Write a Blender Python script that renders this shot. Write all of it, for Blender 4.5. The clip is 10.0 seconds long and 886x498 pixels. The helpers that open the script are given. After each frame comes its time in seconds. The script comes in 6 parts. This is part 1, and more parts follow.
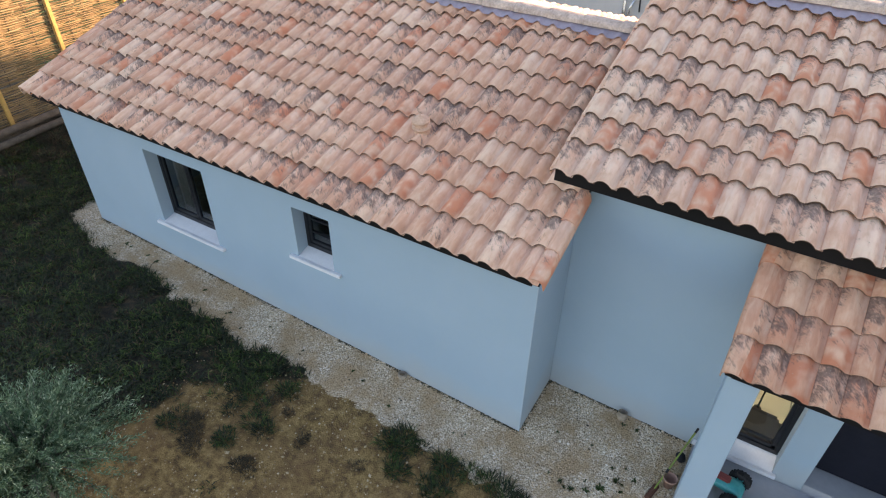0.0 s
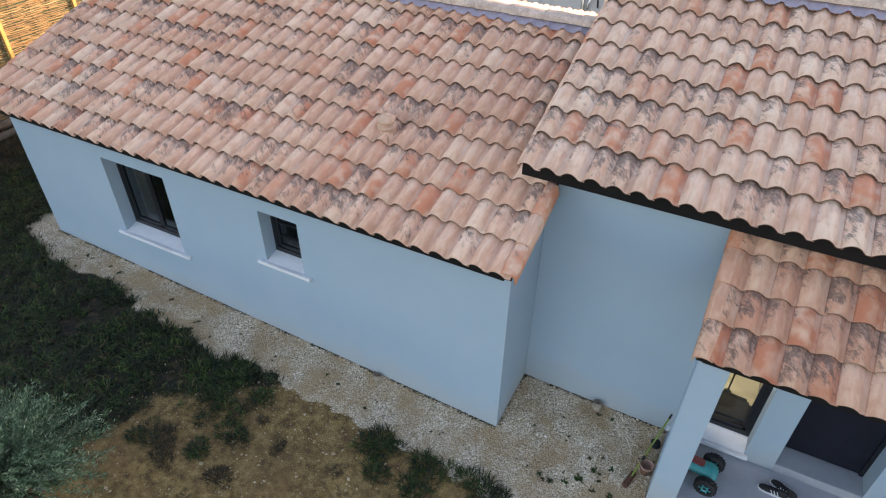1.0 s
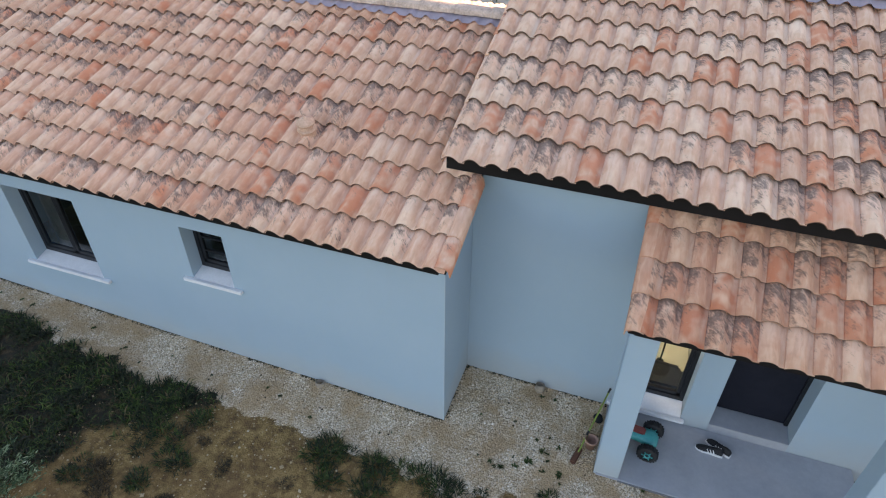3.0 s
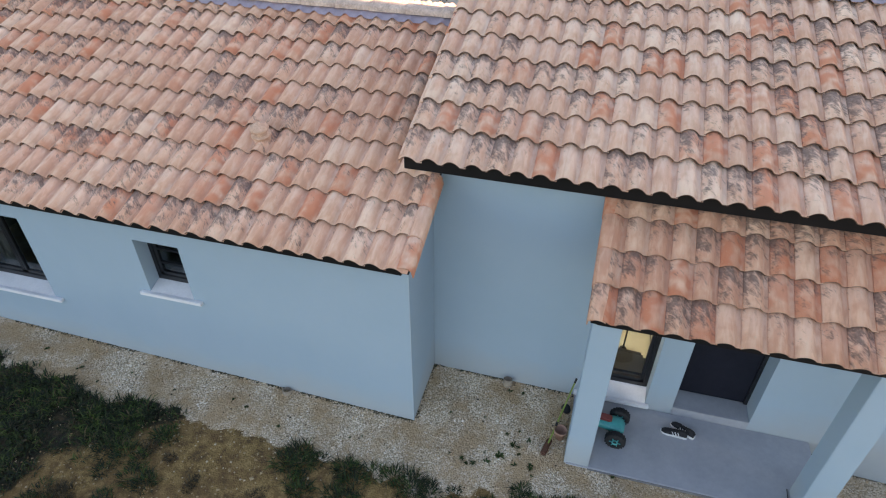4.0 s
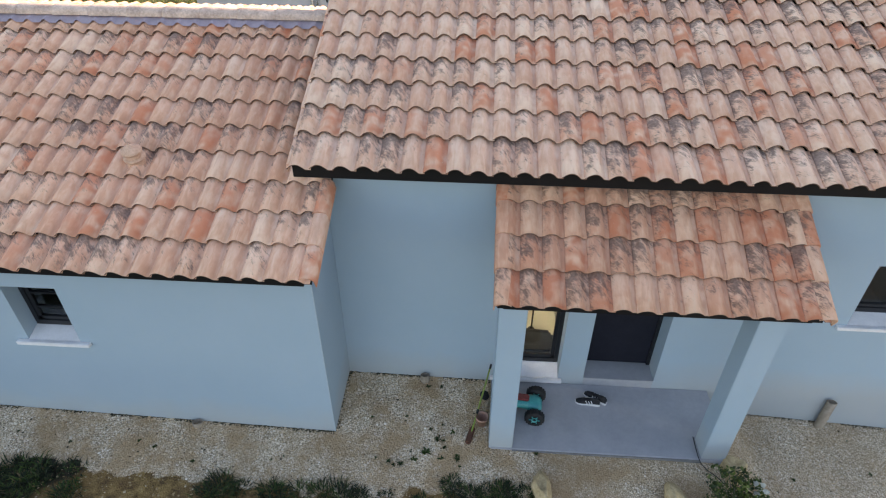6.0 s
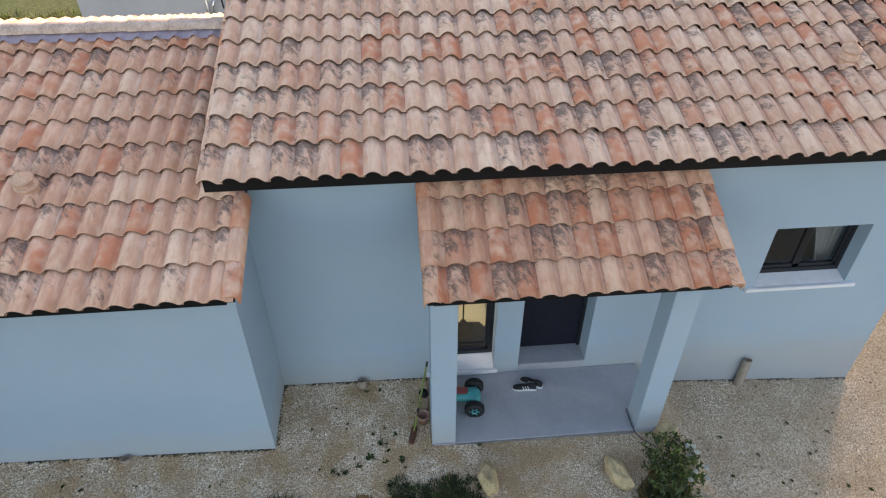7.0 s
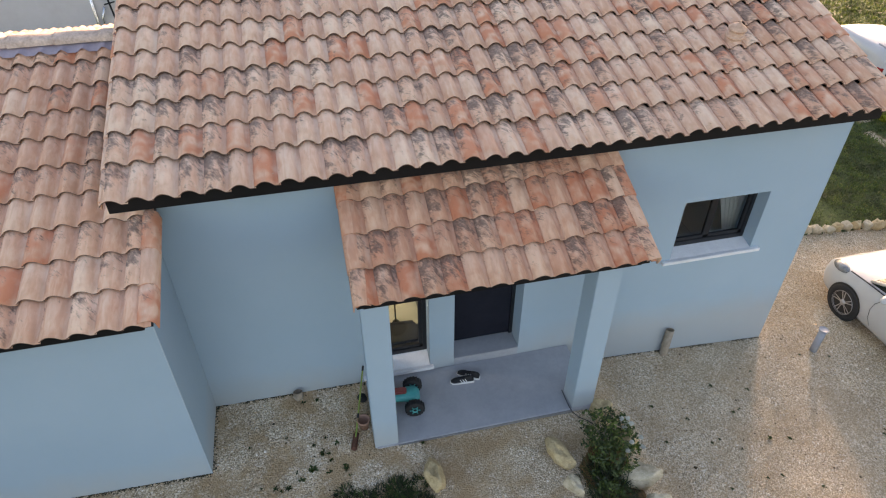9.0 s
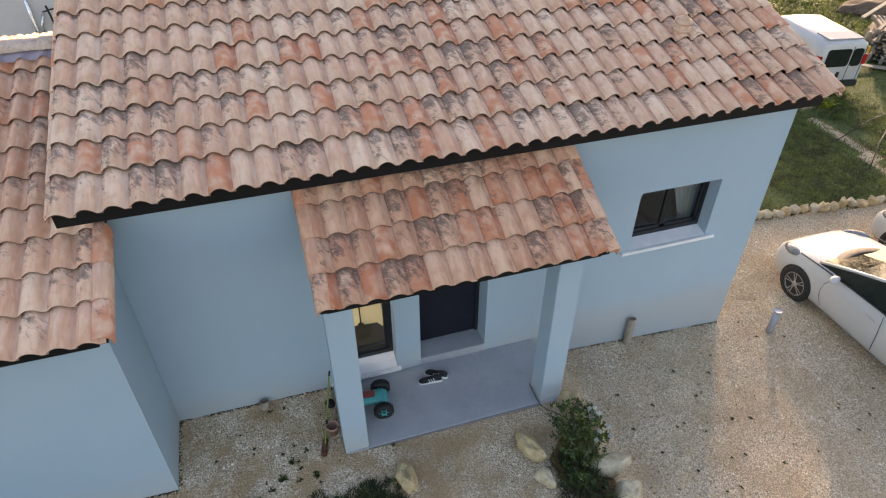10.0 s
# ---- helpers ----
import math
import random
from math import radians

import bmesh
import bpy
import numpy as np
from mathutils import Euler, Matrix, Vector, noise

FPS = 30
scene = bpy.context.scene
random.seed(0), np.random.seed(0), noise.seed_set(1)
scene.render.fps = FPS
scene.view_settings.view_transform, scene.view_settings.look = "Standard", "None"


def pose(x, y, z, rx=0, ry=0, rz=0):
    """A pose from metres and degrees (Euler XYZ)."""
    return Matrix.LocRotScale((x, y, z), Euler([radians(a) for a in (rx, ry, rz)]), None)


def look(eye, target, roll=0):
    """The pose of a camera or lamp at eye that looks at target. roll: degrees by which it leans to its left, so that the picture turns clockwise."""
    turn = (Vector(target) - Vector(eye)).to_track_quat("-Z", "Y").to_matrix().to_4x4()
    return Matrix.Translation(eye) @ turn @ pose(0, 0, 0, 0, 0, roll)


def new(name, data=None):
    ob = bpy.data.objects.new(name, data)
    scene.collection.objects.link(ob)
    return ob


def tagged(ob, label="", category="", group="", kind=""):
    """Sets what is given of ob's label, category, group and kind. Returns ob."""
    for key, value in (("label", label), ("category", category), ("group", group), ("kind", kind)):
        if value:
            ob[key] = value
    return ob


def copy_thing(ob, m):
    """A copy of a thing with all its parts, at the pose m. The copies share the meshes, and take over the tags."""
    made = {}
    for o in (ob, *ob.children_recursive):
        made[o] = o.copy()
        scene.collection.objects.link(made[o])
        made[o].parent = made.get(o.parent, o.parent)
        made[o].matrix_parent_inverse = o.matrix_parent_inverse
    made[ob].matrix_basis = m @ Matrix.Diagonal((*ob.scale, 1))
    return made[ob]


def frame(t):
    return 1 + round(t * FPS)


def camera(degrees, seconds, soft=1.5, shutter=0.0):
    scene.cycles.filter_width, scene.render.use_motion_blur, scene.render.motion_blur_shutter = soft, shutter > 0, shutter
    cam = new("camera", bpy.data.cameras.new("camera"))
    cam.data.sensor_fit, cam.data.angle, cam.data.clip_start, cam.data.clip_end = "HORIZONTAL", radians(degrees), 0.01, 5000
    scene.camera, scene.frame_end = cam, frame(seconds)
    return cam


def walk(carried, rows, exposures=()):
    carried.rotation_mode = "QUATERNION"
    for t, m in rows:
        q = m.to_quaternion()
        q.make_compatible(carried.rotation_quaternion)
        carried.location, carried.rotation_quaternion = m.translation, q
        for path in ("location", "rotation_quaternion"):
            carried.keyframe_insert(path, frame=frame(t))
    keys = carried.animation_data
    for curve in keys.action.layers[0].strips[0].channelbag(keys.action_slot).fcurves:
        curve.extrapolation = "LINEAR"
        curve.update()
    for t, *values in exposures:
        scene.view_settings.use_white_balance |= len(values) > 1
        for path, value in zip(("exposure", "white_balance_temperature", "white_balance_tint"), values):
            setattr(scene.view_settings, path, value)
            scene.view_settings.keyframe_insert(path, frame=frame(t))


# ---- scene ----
# ---- camera: a drone that hovers and turns to its right ----
cam = camera(70.49, 10.0, soft=1.15)
PATH = [
    (0.0, 1.669, -4.868, 6.953, 52.001, -0.592, 30.924),
    (0.5, 1.656, -4.878, 6.930, 52.099, -0.655, 29.290),
    (1.0, 1.658, -4.878, 6.914, 52.100, -0.560, 27.358),
    (1.5, 1.652, -4.881, 6.905, 52.091, -0.489, 25.367),
    (2.0, 1.663, -4.871, 6.909, 51.984, -0.361, 23.538),
    (2.5, 1.667, -4.875, 6.912, 51.934, -0.313, 21.501),
    (4.0, 1.680, -4.898, 6.912, 51.989, -0.234, 14.966),
    (4.5, 1.680, -4.902, 6.911, 52.004, -0.209, 12.636),
    (5.0, 1.690, -4.900, 6.916, 51.963, -0.143, 10.356),
    (6.5, 1.706, -4.891, 6.887, 52.113, -0.100, -0.661),
    (7.0, 1.713, -4.872, 6.903, 51.870, -0.003, -4.998),
    (7.5, 1.704, -4.868, 6.902, 51.837, -0.001, -7.586),
    (8.0, 1.708, -4.869, 6.891, 51.882, 0.017, -9.375),
    (8.5, 1.715, -4.859, 6.885, 51.830, -0.005, -11.411),
    (9.0, 1.749, -4.856, 6.889, 51.715, 0.011, -13.327),
    (9.5, 1.758, -4.856, 6.879, 51.749, -0.022, -15.416),
    (10.0, 1.764, -4.844, 6.876, 51.680, -0.077, -17.559),
]
EXPOSURE = 1.75
walk(cam, [(t, pose(x, y, z, rx, ry, rz)) for t, x, y, z, rx, ry, rz in PATH], exposures=((0.0, EXPOSURE + 0.22, 7500, 24), (5.0, EXPOSURE + 0.15, 7600, 24), (10.0, EXPOSURE + 0.03, 7800, 24)))

# ---- light: a low sun behind the house, blue sky above ----
SUN_AZ, SUN_EL = radians(38.0), radians(13.0)
world = bpy.data.worlds.new("sky")
scene.world = world
world.use_nodes = True
wt = world.node_tree
sky = wt.nodes.new("ShaderNodeTexSky")
sky.sky_type = "NISHITA"
sky.sun_disc = False
sky.sun_elevation, sky.sun_rotation = SUN_EL, SUN_AZ
sky.air_density, sky.dust_density, sky.ozone_density = 1.0, 1.0, 1.2
wt.links.new(sky.outputs[0], wt.nodes["Background"].inputs[0])
wt.nodes["Background"].inputs[1].default_value = 0.15
sun = new("sun", bpy.data.lights.new("sun", "SUN"))
sun.data.energy, sun.data.angle, sun.data.color = 3.2, radians(3.5), (1.0, 0.82, 0.62)
sun.matrix_world = look((math.sin(SUN_AZ) * math.cos(SUN_EL) * 60, math.cos(SUN_AZ) * math.cos(SUN_EL) * 60, math.sin(SUN_EL) * 60), (0, 0, 0))

# ---- materials ----
def graph(name):
    m = bpy.data.materials.new(name)
    m.use_nodes = True
    nt = m.node_tree
    return m, nt, nt.nodes["Principled BSDF"]


def node(nt, kind, **inputs):
    n = nt.nodes.new(kind)
    for key, value in inputs.items():
        n.inputs[key.replace("_", " ")].default_value = value
    return n


def link(nt, a, b):
    nt.links.new(a, b)


def noise_at(nt, scale, detail=4.0, rough=0.6, vec=None, distort=0.0):
    n = node(nt, "ShaderNodeTexNoise", Scale=scale, Detail=detail, Roughness=rough, Distortion=distort)
    if vec is None:
        vec = nt.nodes.new("ShaderNodeNewGeometry").outputs["Position"]
    link(nt, vec, n.inputs["Vector"])
    return n.outputs["Fac"]


def ramp(nt, fac, stops, mode="LINEAR"):
    r = nt.nodes.new("ShaderNodeValToRGB")
    r.color_ramp.interpolation = mode
    el = r.color_ramp.elements
    while len(el) < len(stops):
        el.new(0.5)
    for e, (p, c) in zip(el, stops):
        e.position = p
        e.color = (*c, 1) if len(c) == 3 else c
    link(nt, fac, r.inputs[0])
    return r.outputs[0]


def grey(nt, fac, lo, hi, a=0.0, b=1.0):
    n = node(nt, "ShaderNodeMapRange", From_Min=lo, From_Max=hi, To_Min=a, To_Max=b)
    link(nt, fac, n.inputs["Value"])
    return n.outputs[0]


def mix(nt, fac, a, b, blend="MIX"):
    n = nt.nodes.new("ShaderNodeMix")
    n.data_type, n.blend_type = "RGBA", blend
    for sock, v in ((n.inputs[0], fac), (n.inputs[6], a), (n.inputs[7], b)):
        if isinstance(v, (int, float)):
            sock.default_value = v
        elif isinstance(v, tuple):
            sock.default_value = (*v, 1)
        else:
            link(nt, v, sock)
    return n.outputs[2]


def calc(nt, op, a, b=0.0):
    n = nt.nodes.new("ShaderNodeMath")
    n.operation = op
    for i, v in enumerate((a, b)):
        if isinstance(v, (int, float)):
            n.inputs[i].default_value = v
        else:
            link(nt, v, n.inputs[i])
    return n.outputs[0]


def bump(nt, bsdf, height, strength, distance):
    n = node(nt, "ShaderNodeBump", Strength=strength, Distance=distance)
    link(nt, height, n.inputs["Height"])
    link(nt, n.outputs[0], bsdf.inputs["Normal"])


def surface(name, dark, light, scale, rough=0.8, strength=0.3, distance=0.01, metal=0.0, fine=6.0, spread=(0.35, 0.65), coat=0.0):
    """A plain material with variation at two scales and fine relief."""
    m, nt, b = graph(name)
    big, small = noise_at(nt, scale), noise_at(nt, scale * fine)
    c = ramp(nt, calc(nt, "ADD", calc(nt, "MULTIPLY", big, 0.6), calc(nt, "MULTIPLY", small, 0.4)), [(spread[0], dark), (spread[1], light)])
    link(nt, c, b.inputs["Base Color"])
    link(nt, grey(nt, small, 0.3, 0.7, max(0.02, rough - 0.08), min(1, rough + 0.08)), b.inputs["Roughness"])
    b.inputs["Metallic"].default_value = metal
    b.inputs["Coat Weight"].default_value = coat
    if strength:
        bump(nt, b, small, strength, distance)
    return m


def plaster():
    """Pale blue-white scraped plaster with faint drips and dusty splashes."""
    m, nt, b = graph("plaster")
    geo = nt.nodes.new("ShaderNodeNewGeometry").outputs["Position"]
    big, small = noise_at(nt, 0.8, 5), noise_at(nt, 260, 3, 0.7)
    stretch = nt.nodes.new("ShaderNodeMapping")
    stretch.inputs["Scale"].default_value = (5, 5, 0.35)
    link(nt, geo, stretch.inputs[0])
    drips = noise_at(nt, 1.6, 4, 0.6, stretch.outputs[0])
    c = ramp(nt, big, [(0.3, (0.305, 0.42, 0.50)), (0.7, (0.335, 0.445, 0.525))])
    c = mix(nt, grey(nt, drips, 0.55, 0.8, 0, 0.16), c, (0.35, 0.42, 0.47))
    xyz = nt.nodes.new("ShaderNodeSeparateXYZ")
    link(nt, geo, xyz.inputs[0])
    splash = calc(nt, "ADD", grey(nt, xyz.outputs[2], -0.1, 0.7, 0.72, 0.0), calc(nt, "MULTIPLY", noise_at(nt, 1.7, 5), 0.55))
    c = mix(nt, grey(nt, splash, 0.45, 0.95, 0, 0.40), c, (0.44, 0.375, 0.30))
    link(nt, c, b.inputs["Base Color"])
    b.inputs["Roughness"].default_value = 0.92
    bump(nt, b, small, 0.25, 0.003)
    return m


def tile_clay(name, per_island=False, warm=0.5, cream=0.0, sooty=0.0, tint=(1.0, 1.0, 1.0)):
    """Aged clay: cream, pink and some orange tiles with brushed soot-grey flames on the upper part of each."""
    m, nt, b = graph(name)
    if per_island:
        rnd = nt.nodes.new("ShaderNodeNewGeometry").outputs["Random Per Island"]
    else:
        rnd = nt.nodes.new("ShaderNodeObjectInfo").outputs["Random"]
    pos = nt.nodes.new("ShaderNodeNewGeometry").outputs["Position"]
    at = nt.nodes.new("ShaderNodeAttribute")
    at.attribute_name = "tile_at"
    second = calc(nt, "FRACT", calc(nt, "MULTIPLY", rnd, 37.3))
    third = calc(nt, "FRACT", calc(nt, "MULTIPLY", rnd, 113.7))
    fourth = calc(nt, "FRACT", calc(nt, "MULTIPLY", rnd, 271.9))
    shift = nt.nodes.new("ShaderNodeCombineXYZ")
    for i, v in enumerate((second, third, fourth)):
        link(nt, calc(nt, "MULTIPLY", v, 40.0), shift.inputs[i])
    own = nt.nodes.new("ShaderNodeVectorMath")
    own.operation = "ADD"
    link(nt, at.outputs["Vector"], own.inputs[0])
    link(nt, shift.outputs[0], own.inputs[1])
    own = own.outputs[0]
    pale = ramp(nt, rnd, [(0.0, (0.80, 0.475, 0.325)), (0.16, (0.66, 0.325, 0.215)), (0.30, (0.89, 0.625, 0.465)), (0.45, (0.62, 0.305, 0.20)),
                          (0.6, (0.74, 0.40, 0.27)), (0.74, (0.87, 0.585, 0.43)), (0.88, (0.62, 0.295, 0.19)), (1.0, (0.74, 0.43, 0.30))])
    base = mix(nt, cream, pale, (0.90, 0.72, 0.58))
    # soft pink or tan clouds on each tile
    base = mix(nt, grey(nt, noise_at(nt, 6.0, 2, 0.5, own), 0.45, 0.66, 0, 0.55), base, (0.66, 0.345, 0.225))
    base = mix(nt, grey(nt, noise_at(nt, 0.55, 2), 0.40, 0.62, 0, 0.10 + 0.34 * warm), base, (0.60, 0.315, 0.20))
    # streaks down the slope
    flow = nt.nodes.new("ShaderNodeMapping")
    flow.inputs["Scale"].default_value = (1.0, 0.22, 0.6)
    link(nt, own, flow.inputs[0])
    streak = noise_at(nt, 20, 3, 0.55, flow.outputs[0], 0.5)
    base = mix(nt, grey(nt, streak, 0.48, 0.70, 0, 0.42), base, (0.88, 0.69, 0.53))
    base = mix(nt, grey(nt, streak, 0.50, 0.30, 0, 0.32), base, (0.46, 0.25, 0.16))
    # some tiles are orange, wholly or in part
    orange = calc(nt, "MULTIPLY", grey(nt, third, 0.80 - 0.12 * warm, 0.86, 0, 1), grey(nt, noise_at(nt, 7.0, 1, 0.5, own), 0.36, 0.60, 0.15, 0.85))
    base = mix(nt, orange, base, (0.64, 0.225, 0.12))
    # brushed flames
    swirl = nt.nodes.new("ShaderNodeMapping")
    swirl.vector_type = "TEXTURE"
    swirl.inputs["Rotation"].default_value = (0, 0, -0.95)
    swirl.inputs["Scale"].default_value = (1.0, 0.55, 0.8)
    link(nt, own, swirl.inputs[0])
    brush = nt.nodes.new("ShaderNodeMapping")
    brush.vector_type = "TEXTURE"
    brush.inputs["Rotation"].default_value = (0, 0, -0.85)
    brush.inputs["Scale"].default_value = (1.0, 0.25, 0.8)
    link(nt, own, brush.inputs[0])
    flame = calc(nt, "ADD", calc(nt, "MULTIPLY", noise_at(nt, 8.0, 2.0, 0.5, swirl.outputs[0], 0.4), 0.56), calc(nt, "MULTIPLY", noise_at(nt, 19.0, 3.0, 0.6, brush.outputs[0], 0.8), 0.44))
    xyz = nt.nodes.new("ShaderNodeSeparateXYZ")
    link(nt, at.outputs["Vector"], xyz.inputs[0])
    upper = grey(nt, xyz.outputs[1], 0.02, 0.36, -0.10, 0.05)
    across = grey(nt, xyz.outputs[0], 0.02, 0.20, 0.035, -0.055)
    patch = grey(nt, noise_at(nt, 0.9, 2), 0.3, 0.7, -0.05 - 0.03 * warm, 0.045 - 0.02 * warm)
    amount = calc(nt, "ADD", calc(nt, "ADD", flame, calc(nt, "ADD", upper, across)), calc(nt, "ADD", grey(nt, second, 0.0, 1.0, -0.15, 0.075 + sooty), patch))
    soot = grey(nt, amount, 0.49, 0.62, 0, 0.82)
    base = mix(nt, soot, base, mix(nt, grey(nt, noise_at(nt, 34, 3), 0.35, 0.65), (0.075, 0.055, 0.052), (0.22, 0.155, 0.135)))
    grain = noise_at(nt, 220, 4, 0.7)
    base = mix(nt, grey(nt, grain, 0.35, 0.65, 0.0, 0.14), base, (0.40, 0.24, 0.16))
    base = mix(nt, grey(nt, noise_at(nt, 45, 2, 0.5), 0.68, 0.74, 0, 0.4), base, (0.55, 0.53, 0.42))
    base = mix(nt, 1.0, base, tint, "MULTIPLY")
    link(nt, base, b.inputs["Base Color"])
    b.inputs["Roughness"].default_value = 0.86
    bump(nt, b, calc(nt, "ADD", grain, calc(nt, "MULTIPLY", streak, 1.5)), 0.35, 0.004)
    return m


def trodden(nt):
    """Earth trodden into the gravel in patches, more of it near the garden than on the parking place."""
    xyz = nt.nodes.new("ShaderNodeSeparateXYZ")
    link(nt, nt.nodes.new("ShaderNodeNewGeometry").outputs["Position"], xyz.inputs[0])
    return calc(nt, "MULTIPLY", grey(nt, noise_at(nt, 1.9, 5, 0.65), 0.42, 0.60), grey(nt, xyz.outputs[0], 3.5, 6.5, 0.78, 0.34))


def ground_mix():
    """Bare earth, gravel bed and turf soil, blended by the two weights stored on the sheet."""
    m, nt, b = graph("ground_mix")
    a1 = nt.nodes.new("ShaderNodeAttribute")
    a1.attribute_name = "gravel"
    a2 = nt.nodes.new("ShaderNodeAttribute")
    a2.attribute_name = "turf"
    fine, mid, big = noise_at(nt, 70, 5, 0.7), noise_at(nt, 9, 5, 0.65), noise_at(nt, 1.3, 4)
    earth = ramp(nt, calc(nt, "ADD", calc(nt, "MULTIPLY", mid, 0.6), calc(nt, "MULTIPLY", fine, 0.4)), [(0.39, (0.095, 0.052, 0.018)), (0.5, (0.25, 0.147, 0.048)), (0.61, (0.42, 0.27, 0.10))])
    earth = mix(nt, grey(nt, big, 0.4, 0.65, 0, 0.6), earth, (0.20, 0.105, 0.040))
    vor = node(nt, "ShaderNodeTexVoronoi", Scale=58.0)
    link(nt, nt.nodes.new("ShaderNodeNewGeometry").outputs["Position"], vor.inputs["Vector"])
    peb = mix(nt, grey(nt, vor.outputs["Distance"], 0.25, 0.62, 0, 0.75), vor.outputs["Color"], (0.16, 0.12, 0.085))
    hue = nt.nodes.new("ShaderNodeRGBToBW")
    link(nt, peb, hue.inputs[0])
    stones = ramp(nt, hue.outputs[0], [(0.05, (0.27, 0.195, 0.115)), (0.4, (0.65, 0.515, 0.36)), (0.8, (0.90, 0.78, 0.60))])
    stones = mix(nt, trodden(nt), stones, (0.46, 0.30, 0.155))
    # lawn soil is kept dark for the shade over it; the meadow's is lighter
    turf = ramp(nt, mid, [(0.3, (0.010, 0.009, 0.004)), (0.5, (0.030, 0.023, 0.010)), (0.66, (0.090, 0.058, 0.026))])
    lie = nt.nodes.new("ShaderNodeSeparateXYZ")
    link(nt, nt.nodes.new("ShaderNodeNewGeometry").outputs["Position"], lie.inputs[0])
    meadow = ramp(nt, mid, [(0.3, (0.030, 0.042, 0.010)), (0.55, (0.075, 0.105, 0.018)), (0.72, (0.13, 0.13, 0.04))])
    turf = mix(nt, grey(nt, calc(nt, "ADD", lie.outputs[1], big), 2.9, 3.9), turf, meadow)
    edge = grey(nt, calc(nt, "ADD", a1.outputs["Fac"], calc(nt, "MULTIPLY", calc(nt, "SUBTRACT", mid, 0.5), 0.9)), 0.4, 0.6)
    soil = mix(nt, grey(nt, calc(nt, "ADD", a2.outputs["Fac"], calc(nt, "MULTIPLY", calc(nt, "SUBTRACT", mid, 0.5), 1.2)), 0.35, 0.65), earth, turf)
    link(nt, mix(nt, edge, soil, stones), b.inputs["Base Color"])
    b.inputs["Roughness"].default_value = 0.95
    bump(nt, b, calc(nt, "SUBTRACT", calc(nt, "ADD", fine, mid), calc(nt, "MULTIPLY", vor.outputs["Distance"], 1.0)), 0.7, 0.025)
    return m


def islands(name, stops, rough=0.9, strength=0.0, scale=40.0):
    """Colour by piece, for the joined small things."""
    m, nt, b = graph(name)
    c = ramp(nt, nt.nodes.new("ShaderNodeNewGeometry").outputs["Random Per Island"], stops)
    grain = noise_at(nt, scale, 3)
    c = mix(nt, grey(nt, grain, 0.3, 0.7, 0, 0.3), c, (0.2, 0.16, 0.11), "MULTIPLY")
    link(nt, c, b.inputs["Base Color"])
    b.inputs["Roughness"].default_value = rough
    if strength:
        bump(nt, b, grain, strength, 0.005)
    return m


def leafy(name, stops, rough=0.55, through_light=0.25, dull=0.65):
    m, nt, b = graph(name)
    c = ramp(nt, nt.nodes.new("ShaderNodeNewGeometry").outputs["Random Per Island"], stops)
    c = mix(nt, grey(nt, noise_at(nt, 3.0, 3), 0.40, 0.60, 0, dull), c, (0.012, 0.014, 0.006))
    link(nt, c, b.inputs["Base Color"])
    b.inputs["Roughness"].default_value = rough
    # thin leaves let part of the light through
    thin = nt.nodes.new("ShaderNodeBsdfTranslucent")
    link(nt, c, thin.inputs["Color"])
    both = nt.nodes.new("ShaderNodeMixShader")
    both.inputs[0].default_value = through_light
    link(nt, b.outputs[0], both.inputs[1])
    link(nt, thin.outputs[0], both.inputs[2])
    link(nt, both.outputs[0], nt.nodes["Material Output"].inputs["Surface"])
    return m


def glass(name, tint=(0.75, 0.8, 0.8)):
    m, nt, b = graph(name)
    b.inputs["Base Color"].default_value = (*tint, 1)
    b.inputs["Transmission Weight"].default_value = 1.0
    b.inputs["Roughness"].default_value = 0.02
    b.inputs["IOR"].default_value = 1.45
    return m


PLASTER = plaster()
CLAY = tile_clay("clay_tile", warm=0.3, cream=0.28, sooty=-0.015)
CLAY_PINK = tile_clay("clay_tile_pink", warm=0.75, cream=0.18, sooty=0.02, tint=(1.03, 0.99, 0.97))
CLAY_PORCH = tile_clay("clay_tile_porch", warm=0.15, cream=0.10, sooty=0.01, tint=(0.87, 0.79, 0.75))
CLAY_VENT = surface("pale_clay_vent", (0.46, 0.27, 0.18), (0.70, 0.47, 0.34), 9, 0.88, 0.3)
# dark front edges: the shadow gap under each tile row, put into the colour
CLAY_EDGE_SHADE = surface("tile_edge_gap_shade", (0.11, 0.065, 0.045), (0.22, 0.13, 0.09), 20, 0.92, 0.3)
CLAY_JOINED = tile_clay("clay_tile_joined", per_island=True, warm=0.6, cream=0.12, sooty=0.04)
MORTAR = surface("ridge_clay", (0.38, 0.26, 0.20), (0.76, 0.58, 0.46), 6, 0.9, 0.4)
FLASHING = surface("lead_grey_flashing", (0.31, 0.255, 0.285), (0.42, 0.345, 0.375), 6, 0.7, 0.2)
ANTHRACITE = surface("anthracite_paint", (0.006, 0.006, 0.007), (0.010, 0.010, 0.011), 4, 0.55, 0.1)
BLACK_ALU = surface("black_window_frame", (0.008, 0.009, 0.011), (0.014, 0.015, 0.018), 8, 0.35, 0.05)
DOOR_PAINT = surface("dark_door_paint", (0.010, 0.011, 0.018), (0.017, 0.018, 0.027), 3, 0.4, 0.1)
SILL_WHITE = surface("white_sill", (0.66, 0.67, 0.68), (0.76, 0.77, 0.78), 6, 0.75, 0.2, 0.003)
EDGE_BEAD = surface("pale_edge_bead", (0.34, 0.44, 0.51), (0.40, 0.50, 0.56), 6, 0.85, 0.1)
CONCRETE = surface("grey_porch_floor", (0.33, 0.335, 0.355), (0.41, 0.415, 0.43), 2.5, 0.6, 0.15, 0.003)
